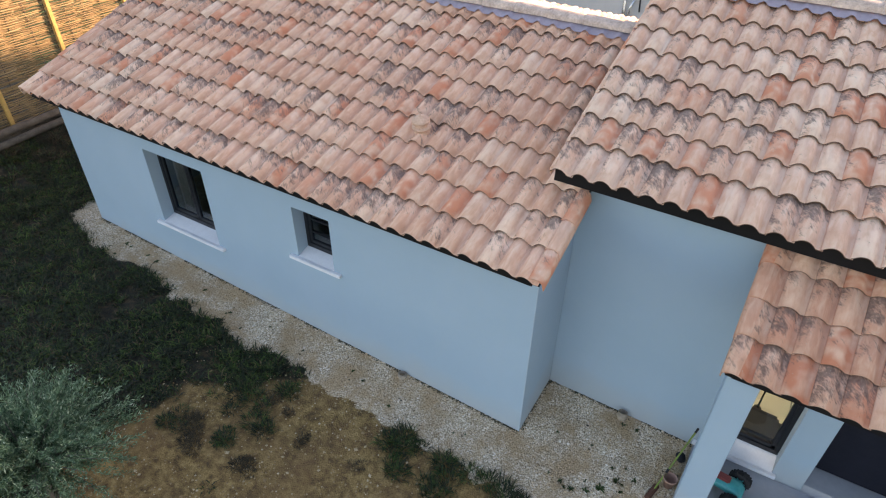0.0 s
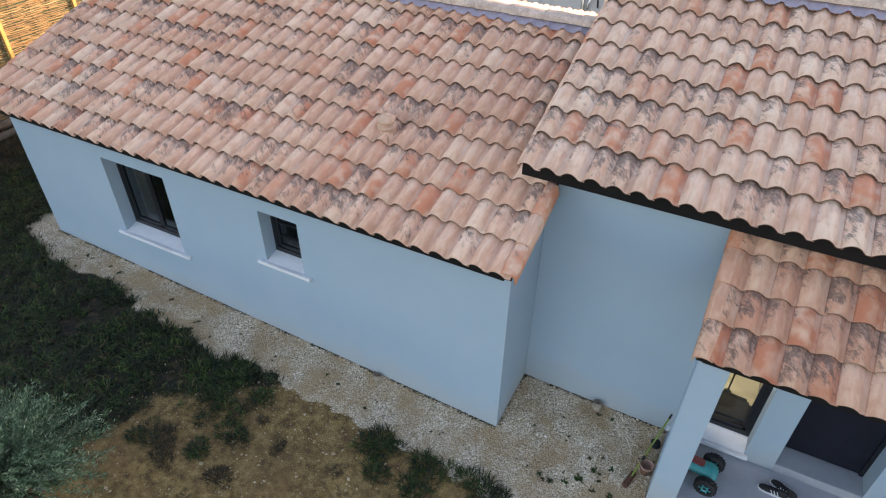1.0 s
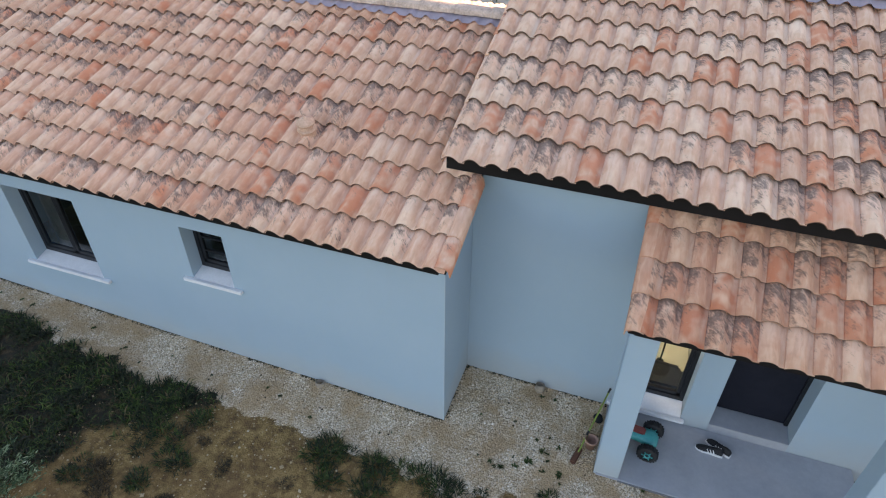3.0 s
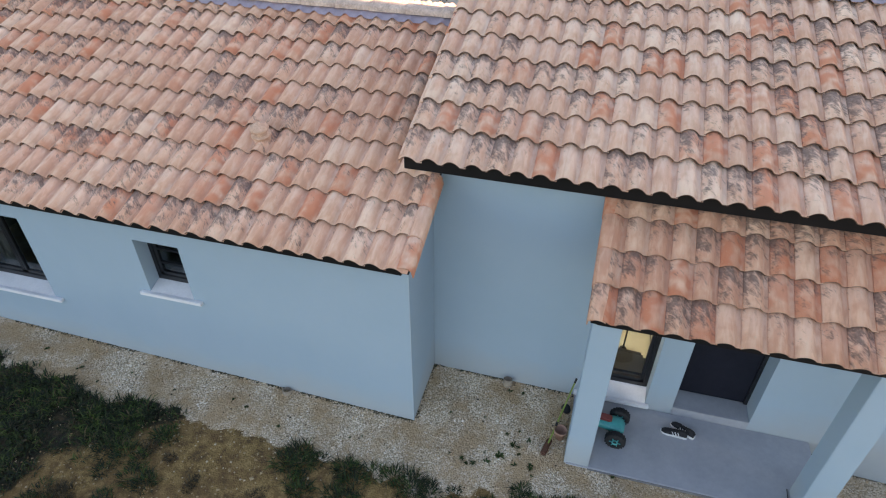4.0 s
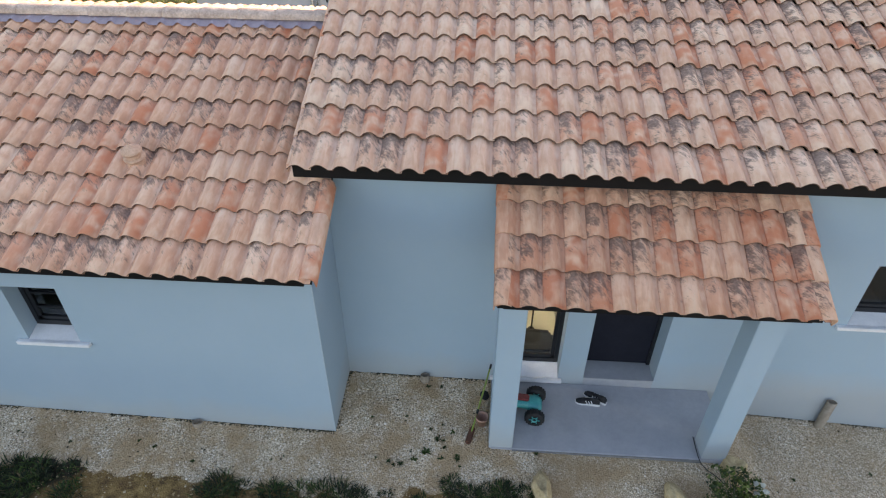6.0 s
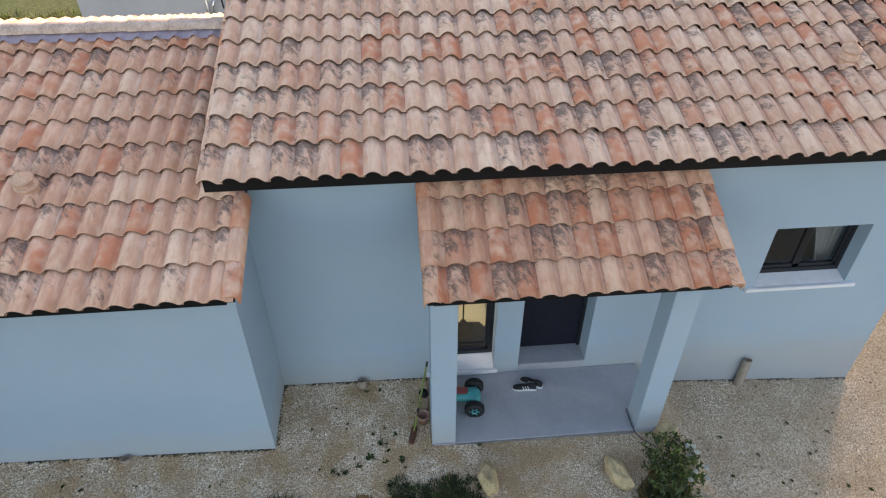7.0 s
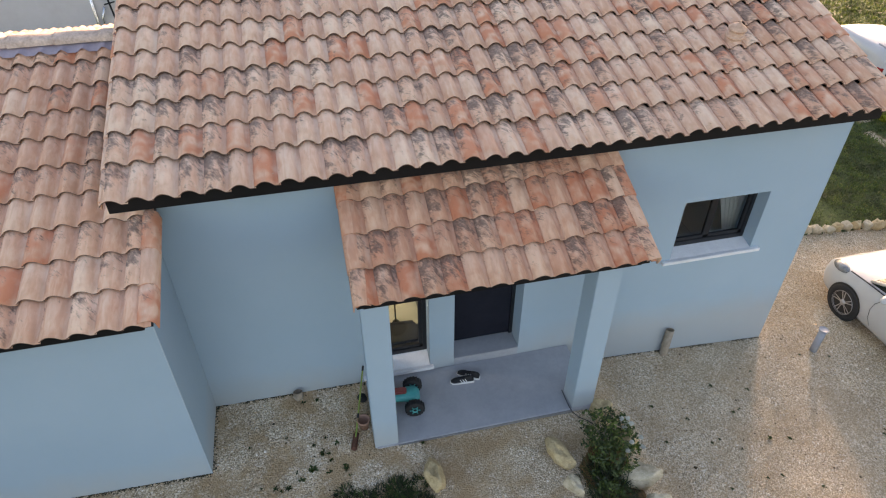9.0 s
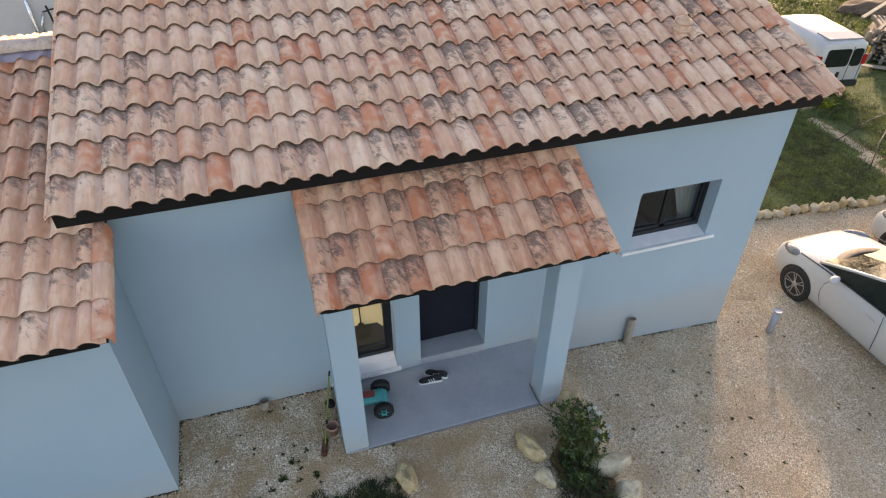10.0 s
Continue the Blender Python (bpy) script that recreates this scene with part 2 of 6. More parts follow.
CONCRETE_RAW = surface("raw_concrete_edge", (0.16, 0.155, 0.15), (0.26, 0.25, 0.235), 9, 0.9, 0.4)
PIPE_BEIGE = surface("beige_pipe", (0.24, 0.185, 0.13), (0.40, 0.33, 0.25), 14, 0.7, 0.15)
PIPE_GREY = surface("grey_pipe", (0.26, 0.27, 0.30), (0.34, 0.35, 0.38), 10, 0.5, 0.1)
LIMESTONE = surface("limestone", (0.36, 0.25, 0.12), (0.64, 0.50, 0.29), 7, 0.92, 0.7, 0.02)
LIMESTONE_PALE = surface("pale_limestone", (0.40, 0.32, 0.20), (0.68, 0.58, 0.42), 9, 0.92, 0.7, 0.02)
TERRACOTTA = surface("terracotta_pot", (0.30, 0.16, 0.115), (0.42, 0.25, 0.185), 12, 0.85, 0.3)
RUBBER = surface("black_rubber", (0.010, 0.010, 0.011), (0.022, 0.021, 0.021), 20, 0.75, 0.3)
TEAL = surface("teal_plastic", (0.015, 0.27, 0.27), (0.03, 0.36, 0.35), 9, 0.35, 0.05)
RED_PLASTIC = surface("red_plastic", (0.20, 0.045, 0.045), (0.30, 0.07, 0.065), 9, 0.4, 0.05)
SHOE_BLACK = surface("black_fabric", (0.008, 0.008, 0.010), (0.02, 0.02, 0.023), 60, 0.85, 0.5, 0.002)
SHOE_WHITE = surface("white_rubber", (0.62, 0.62, 0.62), (0.75, 0.75, 0.74), 20, 0.6, 0.1)
LIME_STICK = surface("lime_green_handle", (0.15, 0.22, 0.03), (0.24, 0.31, 0.06), 15, 0.5, 0.1)
BROOM_BROWN = surface("brown_bristle", (0.09, 0.035, 0.022), (0.17, 0.07, 0.04), 40, 0.9, 0.6)
CAR_WHITE = surface("white_car_paint", (0.47, 0.465, 0.455), (0.50, 0.495, 0.485), 1.5, 0.36, 0.02, 0.001, coat=0.2)
CAR_GLASS = surface("dark_car_glass", (0.012, 0.016, 0.014), (0.022, 0.028, 0.022), 2, 0.06, 0.0)
CAR_TRIM = surface("black_trim", (0.01, 0.01, 0.01), (0.02, 0.02, 0.02), 9, 0.5, 0.1)
ALLOY = surface("alloy_rim", (0.42, 0.42, 0.43), (0.58, 0.58, 0.59), 14, 0.35, 0.05, metal=0.8)
HEADLAMP = surface("headlamp_lens", (0.10, 0.105, 0.11), (0.26, 0.27, 0.28), 14, 0.1, 0.0)
RED_LAMP = surface("red_lamp", (0.30, 0.01, 0.012), (0.42, 0.02, 0.02), 20, 0.2, 0.0)
AMBER_LAMP = surface("amber_lamp", (0.55, 0.26, 0.02), (0.7, 0.36, 0.04), 20, 0.25, 0.0)
WILLOW = islands("willow_rod", [(0.0, (0.20, 0.12, 0.05)), (0.4, (0.42, 0.27, 0.115)), (0.75, (0.29, 0.18, 0.08)), (1.0, (0.52, 0.36, 0.17))], 0.8)
POST_WOOD = surface("yellow_pine_post", (0.48, 0.27, 0.07), (0.64, 0.39, 0.12), 9, 0.75, 0.4)
OLD_WOOD = surface("old_log", (0.07, 0.05, 0.035), (0.16, 0.12, 0.085), 7, 0.9, 0.6)
GREY_WOOD = surface("grey_pallet_wood", (0.16, 0.13, 0.10), (0.32, 0.27, 0.21), 8, 0.9, 0.5)
BARK = surface("olive_bark", (0.08, 0.07, 0.055), (0.17, 0.15, 0.12), 14, 0.95, 0.8, 0.02)
OLIVE_LEAF = leafy("olive_leaf", [(0.0, (0.05, 0.10, 0.05)), (0.4, (0.11, 0.19, 0.095)), (0.75, (0.19, 0.28, 0.155)), (0.93, (0.30, 0.39, 0.23)), (1.0, (0.50, 0.57, 0.39))], 0.75, dull=0.2)
# lawn stops are lowered to carry the shade the lawn lies in
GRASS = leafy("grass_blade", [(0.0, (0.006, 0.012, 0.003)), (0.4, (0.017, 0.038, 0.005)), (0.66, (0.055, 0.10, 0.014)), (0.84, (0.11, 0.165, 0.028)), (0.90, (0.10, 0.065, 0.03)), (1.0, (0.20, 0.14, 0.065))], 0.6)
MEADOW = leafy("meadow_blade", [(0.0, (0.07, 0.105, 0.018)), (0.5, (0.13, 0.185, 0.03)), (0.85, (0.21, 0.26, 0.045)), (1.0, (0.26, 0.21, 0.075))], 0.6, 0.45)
DRY = leafy("dry_stalk", [(0.0, (0.055, 0.035, 0.018)), (0.6, (0.11, 0.075, 0.038)), (1.0, (0.20, 0.145, 0.075))], 0.9)
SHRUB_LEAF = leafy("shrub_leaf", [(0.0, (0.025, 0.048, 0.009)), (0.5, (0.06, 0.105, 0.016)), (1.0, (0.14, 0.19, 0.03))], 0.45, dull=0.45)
PETAL = leafy("white_petal", [(0.0, (0.62, 0.62, 0.52)), (1.0, (0.78, 0.78, 0.68))], 0.7)
YELLOW_LEAF = leafy("yellow_leaf", [(0.0, (0.26, 0.30, 0.02)), (1.0, (0.48, 0.48, 0.05))], 0.6)
def gravel_mix():
    """Crushed stone: colour by piece, with dusty brown patches."""
    m, nt, b = graph("gravel_stone")
    c = ramp(nt, nt.nodes.new("ShaderNodeNewGeometry").outputs["Random Per Island"],
             [(0.0, (0.20, 0.14, 0.085)), (0.2, (0.64, 0.515, 0.365)), (0.5, (0.84, 0.72, 0.56)), (0.75, (0.62, 0.44, 0.26)), (1.0, (0.92, 0.85, 0.74))])
    c = mix(nt, trodden(nt), c, (0.47, 0.30, 0.15))
    link(nt, c, b.inputs["Base Color"])
    b.inputs["Roughness"].default_value = 0.9
    return m


GRAVEL = gravel_mix()
EARTH_STONE = islands("earth_stone", [(0.0, (0.26, 0.16, 0.07)), (0.6, (0.42, 0.29, 0.15)), (0.85, (0.52, 0.39, 0.23)), (1.0, (0.64, 0.52, 0.36))], 0.95)
GROUND = ground_mix()
EARTH = surface("dug_earth", (0.08, 0.05, 0.03), (0.19, 0.13, 0.08), 5, 0.95, 0.9, 0.05)
INNER_WALL = surface("cream_room_wall", (0.66, 0.62, 0.50), (0.74, 0.70, 0.57), 3, 0.9, 0.1)
INNER_DARK = surface("grey_room_wall", (0.20, 0.20, 0.20), (0.26, 0.26, 0.26), 3, 0.9, 0.1)
CURTAIN = surface("grey_curtain", (0.30, 0.31, 0.33), (0.42, 0.43, 0.45), 6, 0.9, 0.2)
SOFA = surface("charcoal_fabric", (0.02, 0.022, 0.025), (0.045, 0.047, 0.05), 30, 0.95, 0.4)
NEIGHBOUR = surface("neighbour_render", (0.55, 0.52, 0.50), (0.62, 0.59, 0.57), 1.0, 0.9, 0.2)
STEEL = surface("bright_steel", (0.55, 0.55, 0.56), (0.7, 0.7, 0.71), 8, 0.25, 0.05, metal=0.9)
for dark_paint in (ANTHRACITE, DOOR_PAINT):
    dark_paint.node_tree.nodes["Principled BSDF"].inputs["Specular IOR Level"].default_value = 0.2
CAR_GLASS.node_tree.nodes["Principled BSDF"].inputs["IOR"].default_value = 1.22
PANE = glass("window_glass")
PLATE = surface("plate_white", (0.5, 0.5, 0.46), (0.6, 0.6, 0.56), 20, 0.6, 0.0)


# ---- mesh helpers ----
def thing(name, label, category, place=None, group="", kind=""):
    ob = new(name)
    ob.empty_display_size = 0.1
    if place is not None:
        ob.matrix_basis = place if isinstance(place, Matrix) else Matrix.Translation(place)
    return tagged(ob, label, category, group, kind)


def finish(name, bm, material, parent=None, label="", smooth=False, place=None):
    me = bpy.data.meshes.new(name)
    bm.normal_update()
    if smooth:
        for f in bm.faces:
            f.smooth = True
    bm.to_mesh(me)
    bm.free()
    me.materials.append(material)
    ob = new(name, me)
    if place is not None:
        ob.matrix_basis = place
    if parent is not None:
        ob.parent = parent
    return tagged(ob, label)


def part(name, bm, material, parent, label="", smooth=False, place=None):
    return finish(name, bm, material, parent, label, smooth, place)


def raw(name, verts, faces, material, parent=None, label="", smooth=False):
    me = bpy.data.meshes.new(name)
    me.from_pydata(verts, [], faces)
    if smooth:
        me.polygons.foreach_set("use_smooth", [True] * len(me.polygons))
    me.update()
    me.materials.append(material)
    ob = new(name, me)
    if parent is not None:
        ob.parent = parent
    return tagged(ob, label)


def add_box(bm, x0, x1, y0, y1, z0, z1, bevel=0.0, m=None):
    r = bmesh.ops.create_cube(bm, size=1.0)
    vs = r["verts"]
    for v in vs:
        v.co = Vector(((x0 + x1) / 2 + v.co.x * (x1 - x0), (y0 + y1) / 2 + v.co.y * (y1 - y0), (z0 + z1) / 2 + v.co.z * (z1 - z0)))
    if bevel:
        es = list({e for v in vs for e in v.link_edges})
        out = bmesh.ops.bevel(bm, geom=es, offset=bevel, segments=2, affect="EDGES")
        vs = list({v for f in out["faces"] for v in f.verts} | {v for v in vs if v.is_valid})
    if m is not None:
        bmesh.ops.transform(bm, matrix=m, verts=[v for v in vs if v.is_valid])
    return vs


def box(x0, x1, y0, y1, z0, z1, bevel=0.0, m=None):
    bm = bmesh.new()
    add_box(bm, x0, x1, y0, y1, z0, z1, bevel, m)
    return bm


def tube(points, radius, sides=10, bm=None, cap=True):
    """A round bar along points; radius may be a list."""
    bm = bm or bmesh.new()
    pts = [Vector(p) for p in points]
    rs = radius if isinstance(radius, (list, tuple)) else [radius] * len(pts)
    rings = []
    for i, p in enumerate(pts):
        d = (pts[min(i + 1, len(pts) - 1)] - pts[max(i - 1, 0)]).normalized()
        q = d.to_track_quat("Z", "Y")
        rings.append([bm.verts.new(p + q @ Vector((math.cos(a) * rs[i], math.sin(a) * rs[i], 0))) for a in (2 * math.pi * k / sides for k in range(sides))])
    for a, b in zip(rings, rings[1:]):
        for k in range(sides):
            bm.faces.new((a[k], a[(k + 1) % sides], b[(k + 1) % sides], b[k]))
    if cap:
        bm.faces.new(rings[0][::-1])
        bm.faces.new(rings[-1])
    return bm


def lathe(profile, sides=24, m=None, bm=None, cap=True):
    """Turns (radius, height) pairs round z."""
    bm = bm or bmesh.new()
    rings = [[bm.verts.new((r * math.cos(a), r * math.sin(a), z)) for a in (2 * math.pi * k / sides for k in range(sides))] for r, z in profile]
    for a, b in zip(rings, rings[1:]):
        for k in range(sides):
            bm.faces.new((a[k], a[(k + 1) % sides], b[(k + 1) % sides], b[k]))
    if cap:
        bm.faces.new(rings[0][::-1])
        bm.faces.new(rings[-1])
    if m is not None:
        bmesh.ops.transform(bm, matrix=m, verts=[v for ring in rings for v in ring])
    return bm


def wall_mesh(x0, x1, z0, z1, depth, holes):
    """An upright wall in x and z, depth along +y, with openings (xa, xb, za, zb) right through it."""
    xs = sorted({x0, x1, *(h[0] for h in holes), *(h[1] for h in holes)})
    zs = sorted({z0, z1, *(h[2] for h in holes), *(h[3] for h in holes)})
    def solid(i, k):
        if not (0 <= i < len(xs) - 1 and 0 <= k < len(zs) - 1):
            return False
        cx, cz = (xs[i] + xs[i + 1]) / 2, (zs[k] + zs[k + 1]) / 2
        return not any(a < cx < b and c < cz < d for a, b, c, d in holes)
    bm = bmesh.new()
    cache = {}
    def v(x, y, z):
        key = (round(x, 4), round(y, 4), round(z, 4))
        if key not in cache:
            cache[key] = bm.verts.new(key)
        return cache[key]
    for i in range(len(xs) - 1):
        for k in range(len(zs) - 1):
            if not solid(i, k):
                continue
            a, b, c, d = xs[i], xs[i + 1], zs[k], zs[k + 1]
            bm.faces.new((v(a, 0, c), v(b, 0, c), v(b, 0, d), v(a, 0, d)))
            bm.faces.new((v(b, depth, c), v(a, depth, c), v(a, depth, d), v(b, depth, d)))
            if not solid(i - 1, k):
                bm.faces.new((v(a, depth, c), v(a, 0, c), v(a, 0, d), v(a, depth, d)))
            if not solid(i + 1, k):
                bm.faces.new((v(b, 0, c), v(b, depth, c), v(b, depth, d), v(b, 0, d)))
            if not solid(i, k - 1):
                bm.faces.new((v(a, depth, c), v(b, depth, c), v(b, 0, c), v(a, 0, c)))
            if not solid(i, k + 1):
                bm.faces.new((v(a, 0, d), v(b, 0, d), v(b, depth, d), v(a, depth, d)))
    return bm


def smooth_step(a, b, x):
    t = min(1.0, max(0.0, (x - a) / (b - a)))
    return t * t * (3 - 2 * t)


# ---- ground: it falls from the lawn to the parking place ----
KNOTS_X = [-400, -30, -12, -8.4, 0, 2, 4.85, 5.55, 6.7, 8.5, 10, 14, 40, 400]
KNOTS_Z = [2.0, 1.4, 0.72, 0.30, -0.02, -0.06, -0.10, -0.50, -0.58, -0.72, -0.80, -0.80, -0.8, -0.8]


def ground_z(x, y):
    z = float(np.interp(x, KNOTS_X, KNOTS_Z))
    back = smooth_step(6.5, 13, y)
    return z * (1 - back) + (-0.85 if x > 0 else max(-0.85, -0.85 - 0.02 * x)) * back


def zones(x, y):
    """Weights of gravel and turf at a place."""
    w = noise.noise((x * 1.3, y * 1.3, 3.1)) * 0.22 + noise.noise((x * 4.1, y * 4.1, 7.7)) * 0.15
    edge = np.interp(x, [-9.5, -8.3, -5.9, -3.1, -0.5, 0.3, 1.5, 2.4], [-0.3, -0.42, -0.66, -0.86, -0.84, -0.9, -0.72, -0.95])
    gravel = smooth_step(-0.08, 0.08, y - edge + w * 1.15) if y < 2 and x > -8.9 + w else 0.0
    if 2.45 + w * 0.5 < x < 5.15 and y < 0:
        gravel = 1.0
    if 4.5 + w * 0.5 <= x < 5.15 and y < -0.68 + w:
        gravel = 0.05
    if x >= 5.15 and y < min(3.36, 3.36 - (x - 11.6) * 0.115) + w * 0.12:
        gravel = 1.0
    lawn_edge = np.interp(y, [-3.3, -2.85, -2.17, -1.4, -0.75, 0.5], [-4.5, -4.45, -4.3, -3.7, -2.94, -2.5])
    turf = smooth_step(0.4, -0.4, x - lawn_edge + w * 2.0) if y < 0.5 or x < -8.4 else 0.0
    if -3.9 < x < 2.4 and -3.2 < y < -0.55:
        turf = max(turf, 0.42 * smooth_step(0.0, 0.3, w))
    if x > 5 and y > min(3.36, 3.36 - (x - 11.6) * 0.115):
        turf = 1.0
    if 4.5 <= x < 5.15 and y < -0.68 + w:
        turf = 0.5
    if y > 7:
        turf = 1.0
    if 3.5 < y < 11 and abs(x - 16.0 + 0.145 * (7.14 - y)) < 0.17:
        turf, gravel = 0.0, 0.8
    return gravel, turf


def axis_steps(near0, near1, step, far):
    a = list(np.arange(near0, near1 + step / 2, step))
    g = step
    while a[-1] < far:
        g *= 1.35
        a.append(a[-1] + g)
    g = step
    while a[0] > -far:
        g *= 1.35
        a.insert(0, a[0] - g)
    return a


def build_ground():
    xs, ys = axis_steps(-13, 15, 0.09, 400), axis_steps(-6.5, 9, 0.09, 400)
    verts, gr, tu = [], [], []
    for y in ys:
        for x in xs:
            near = -14 < x < 22 and -8 < y < 16
            g, t = zones(x, y) if near else (0.0, 1.0)
            rough = (noise.noise((x * 2.3, y * 2.3, 0)) * 0.02 + noise.noise((x * 8, y * 8, 5)) * 0.008) if near else 0.0
            verts.append((x, y, ground_z(x, y) + rough * (1.0 if g < 0.5 else 0.35)))
            gr.append(g)
            tu.append(t)
    n = len(xs)
    faces = [(j * n + i, j * n + i + 1, (j + 1) * n + i + 1, (j + 1) * n + i) for j in range(len(ys) - 1) for i in range(n - 1)]
    ob = raw("ground", verts, faces, GROUND, None, "sloping garden ground of bare earth, gravel and turf", True)
    for name, data in (("gravel", gr), ("turf", tu)):
        at = ob.data.attributes.new(name, "FLOAT", "POINT")
        at.data.foreach_set("value", data)
    return tagged(ob, category="ground", kind="structure")


build_ground()

# ---- house ----
YB = 1.024            # front wall of the taller part
A_L, A_R = -8.41, 0.0
B_R = 8.53
SLOPE = 0.343
ANG = math.atan(SLOPE)
SLOPE_P = 0.48
SLOPE_BACK = 0.27     # the far slopes are a little flatter
C_A, C_B, C_P = 2.997, 3.479, 2.79      # height of each roof's tile plane at y = 0
RIDGE_A, RIDGE_B = 3.42, 3.76
house = thing("house", "single-storey pale blue-white rendered house with clay tile roofs", "house", (0, 0, 0))


def put_wall(name, x0, x1, z0, z1, depth, holes, m):
    return part(name, wall_mesh(x0, x1, z0, z1, depth, holes), PLASTER, house, place=m)


W1 = (-6.47, -5.22, 1.01, 2.29)
W2 = (-3.53, -2.90, 1.51, 2.29)
W3 = (6.40, 7.67, 1.38, 2.285)
W4 = (2.05, 2.95, 0.16, 2.15)
DOOR = (3.30, 4.265, 0.10, 2.20)
def lowered(hole, drop):
    """The opening in the wall reaches below its frame, to seat the sloping sill."""
    return (hole[0], hole[1], hole[2] - drop - 0.04, hole[3])


put_wall("wall", A_L, A_R, -0.9, 2.86, 0.30, [lowered(W1, 0.05), lowered(W2, 0.05)], Matrix.Identity(4))
put_wall("wall", 0.0, B_R, -1.3, 3.60, 0.30, [lowered(W3, 0.05), lowered(W4, 0.10), DOOR], Matrix.Translation((0, YB, 0)))


def gable(name, x, y0, y1, z0, eave, ridge_y, ridge_z, thick):
    bm = bmesh.new()
    outline = [(y0, z0), (y1, z0), (y1, eave + 0.2), (ridge_y, ridge_z), (y0, eave)]
    a = [bm.verts.new((x, y, z)) for y, z in outline]
    b = [bm.verts.new((x + thick, y, z)) for y, z in outline]
    bm.faces.new(a[::-1])
    bm.faces.new(b)
    for i in range(5):
        j = (i + 1) % 5
        bm.faces.new((a[i], a[j], b[j], b[i]))
    return part(name, bm, PLASTER, house)


BACK_A, BACK_B = 2 * RIDGE_A, 2 * RIDGE_B - YB
gable("wall", A_L, 0.3, BACK_A, -0.9, 2.9, RIDGE_A, 3.97, 0.3)
gable("wall", -0.3, 0.3, BACK_A, -0.9, 2.9, RIDGE_A, 3.97, 0.297)
gable("wall", 0.003, YB + 0.3, BACK_B, -1.3, 3.65, RIDGE_B, 4.55, 0.3)
gable("wall", B_R - 0.3, YB + 0.3, BACK_B, -1.3, 3.65, RIDGE_B, 4.55, 0.3)
put_wall("wall", A_L + 0.3, A_R - 0.3, -0.9, 2.9, 0.3, [], Matrix.Translation((0, BACK_A - 0.3, 0)))
put_wall("wall", 0.3, B_R - 0.3, -1.3, 3.65, 0.3, [], Matrix.Translation((0, BACK_B - 0.3, 0)))

# slim white edge beads on the outer corners
for bx, by, z1 in ((A_R, 0.0, 2.80), (B_R, YB, 3.50)):
    part("corner_bead", box(bx - 0.008, bx + 0.004, by - 0.004, by + 0.008, -0.9, z1, 0.002), EDGE_BEAD, house)

# rooms behind the openings
part("room_floor", box(A_L + 0.3, A_R - 0.3, 0.3, BACK_A - 0.3, -0.1, 0.0), INNER_DARK, house)
part("room_ceiling", box(A_L + 0.3, A_R - 0.3, 0.3, BACK_A - 0.3, 2.6, 2.68), INNER_DARK, house)
part("room_floor", box(0.31, B_R - 0.3, YB + 0.3, BACK_B - 0.3, -0.06, 0.08), INNER_DARK, house)
part("rug", box(0.35, 3.0, 1.34, 2.72, 0.081, 0.09, 0.003), INNER_WALL, house, "cream floor covering of the lit room")
part("room_ceiling", box(0.31, B_R - 0.3, YB + 0.3, BACK_B - 0.3, 2.55, 2.63), INNER_WALL, house)
part("partition", box(3.02, 3.12, YB + 0.3, BACK_B - 0.3, 0.08, 2.55), INNER_WALL, house)
part("partition", box(4.4, 4.5, YB + 0.3, BACK_B - 0.3, 0.08, 2.55), INNER_WALL, house)
part("partition", box(0.31, 3.02, 2.75, 2.85, 0.08, 2.55), INNER_WALL, house)
part("partition", box(-4.4, -4.3, 0.3, BACK_A - 0.3, 0.0, 2.6), INNER_DARK, house)

# ---- roofs: fascia, deck, and clay tiles one by one ----
TILE_L, PITCH = 0.455, 0.38


def note_place(me, places):
    """Stores where each vertex lies on its own tile."""
    at = me.attributes.new("tile_at", "FLOAT_VECTOR", "POINT")
    at.data.foreach_set("vector", [c for p in places for c in p])


def tile_mesh(name, width, length, wobble, material):
    """A wave-shaped clay tile: a round crest and a flat channel, front edge thick and raised."""
    n = 18
    verts, faces = [], []
    rng = random.Random(wobble)
    bow = rng.uniform(-0.004, 0.004)
    def prof(u):
        c = (u - 0.38) / 0.375
        return 0.071 * (1 - c * c) ** 0.95 if abs(c) < 1 else 0.0
    for y, lift in ((0.0, 0.036), (length, 0.0)):
        taper = 0.0 if y == 0 else 0.006
        for k in range(n + 1):
            u = k / n
            x = -0.006 + u * (width + 0.018)
            z = prof(u) * (1.0 if y == 0 else 0.93) + lift + bow * (1 if y == 0 else 0) * math.sin(u * 3)
            verts.append((x + taper * (0.5 - u), y, z))
    for k in range(n + 1):
        x, y, z = verts[k]
        verts.append((x, y + 0.003, z - 0.015))
    m = n + 1
    # the side that laps over the next tile has a thin edge
    base = len(verts)
    for i in (0, m):
        x, y, z = verts[i]
        verts[i] = (x, y, z + 0.013)
        verts.append((x - 0.001, y, z - 0.004))
    faces.append((base, 0, m, base + 1))
    for k in range(n):
        faces.append((k, k + 1, m + k + 1, m + k))
        faces.append((2 * m + k, 2 * m + k + 1, k + 1, k))
    me = bpy.data.meshes.new(name)
    me.from_pydata(verts, [], faces)
    me.polygons.foreach_set("use_smooth", [i % 2 == 1 for i in range(len(faces))])
    # front faces take the dark colour that stands in for the gap's shadow
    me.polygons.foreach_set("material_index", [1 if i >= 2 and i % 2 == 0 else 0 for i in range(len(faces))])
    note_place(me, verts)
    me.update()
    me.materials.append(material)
    me.materials.append(CLAY_EDGE_SHADE)
    return me


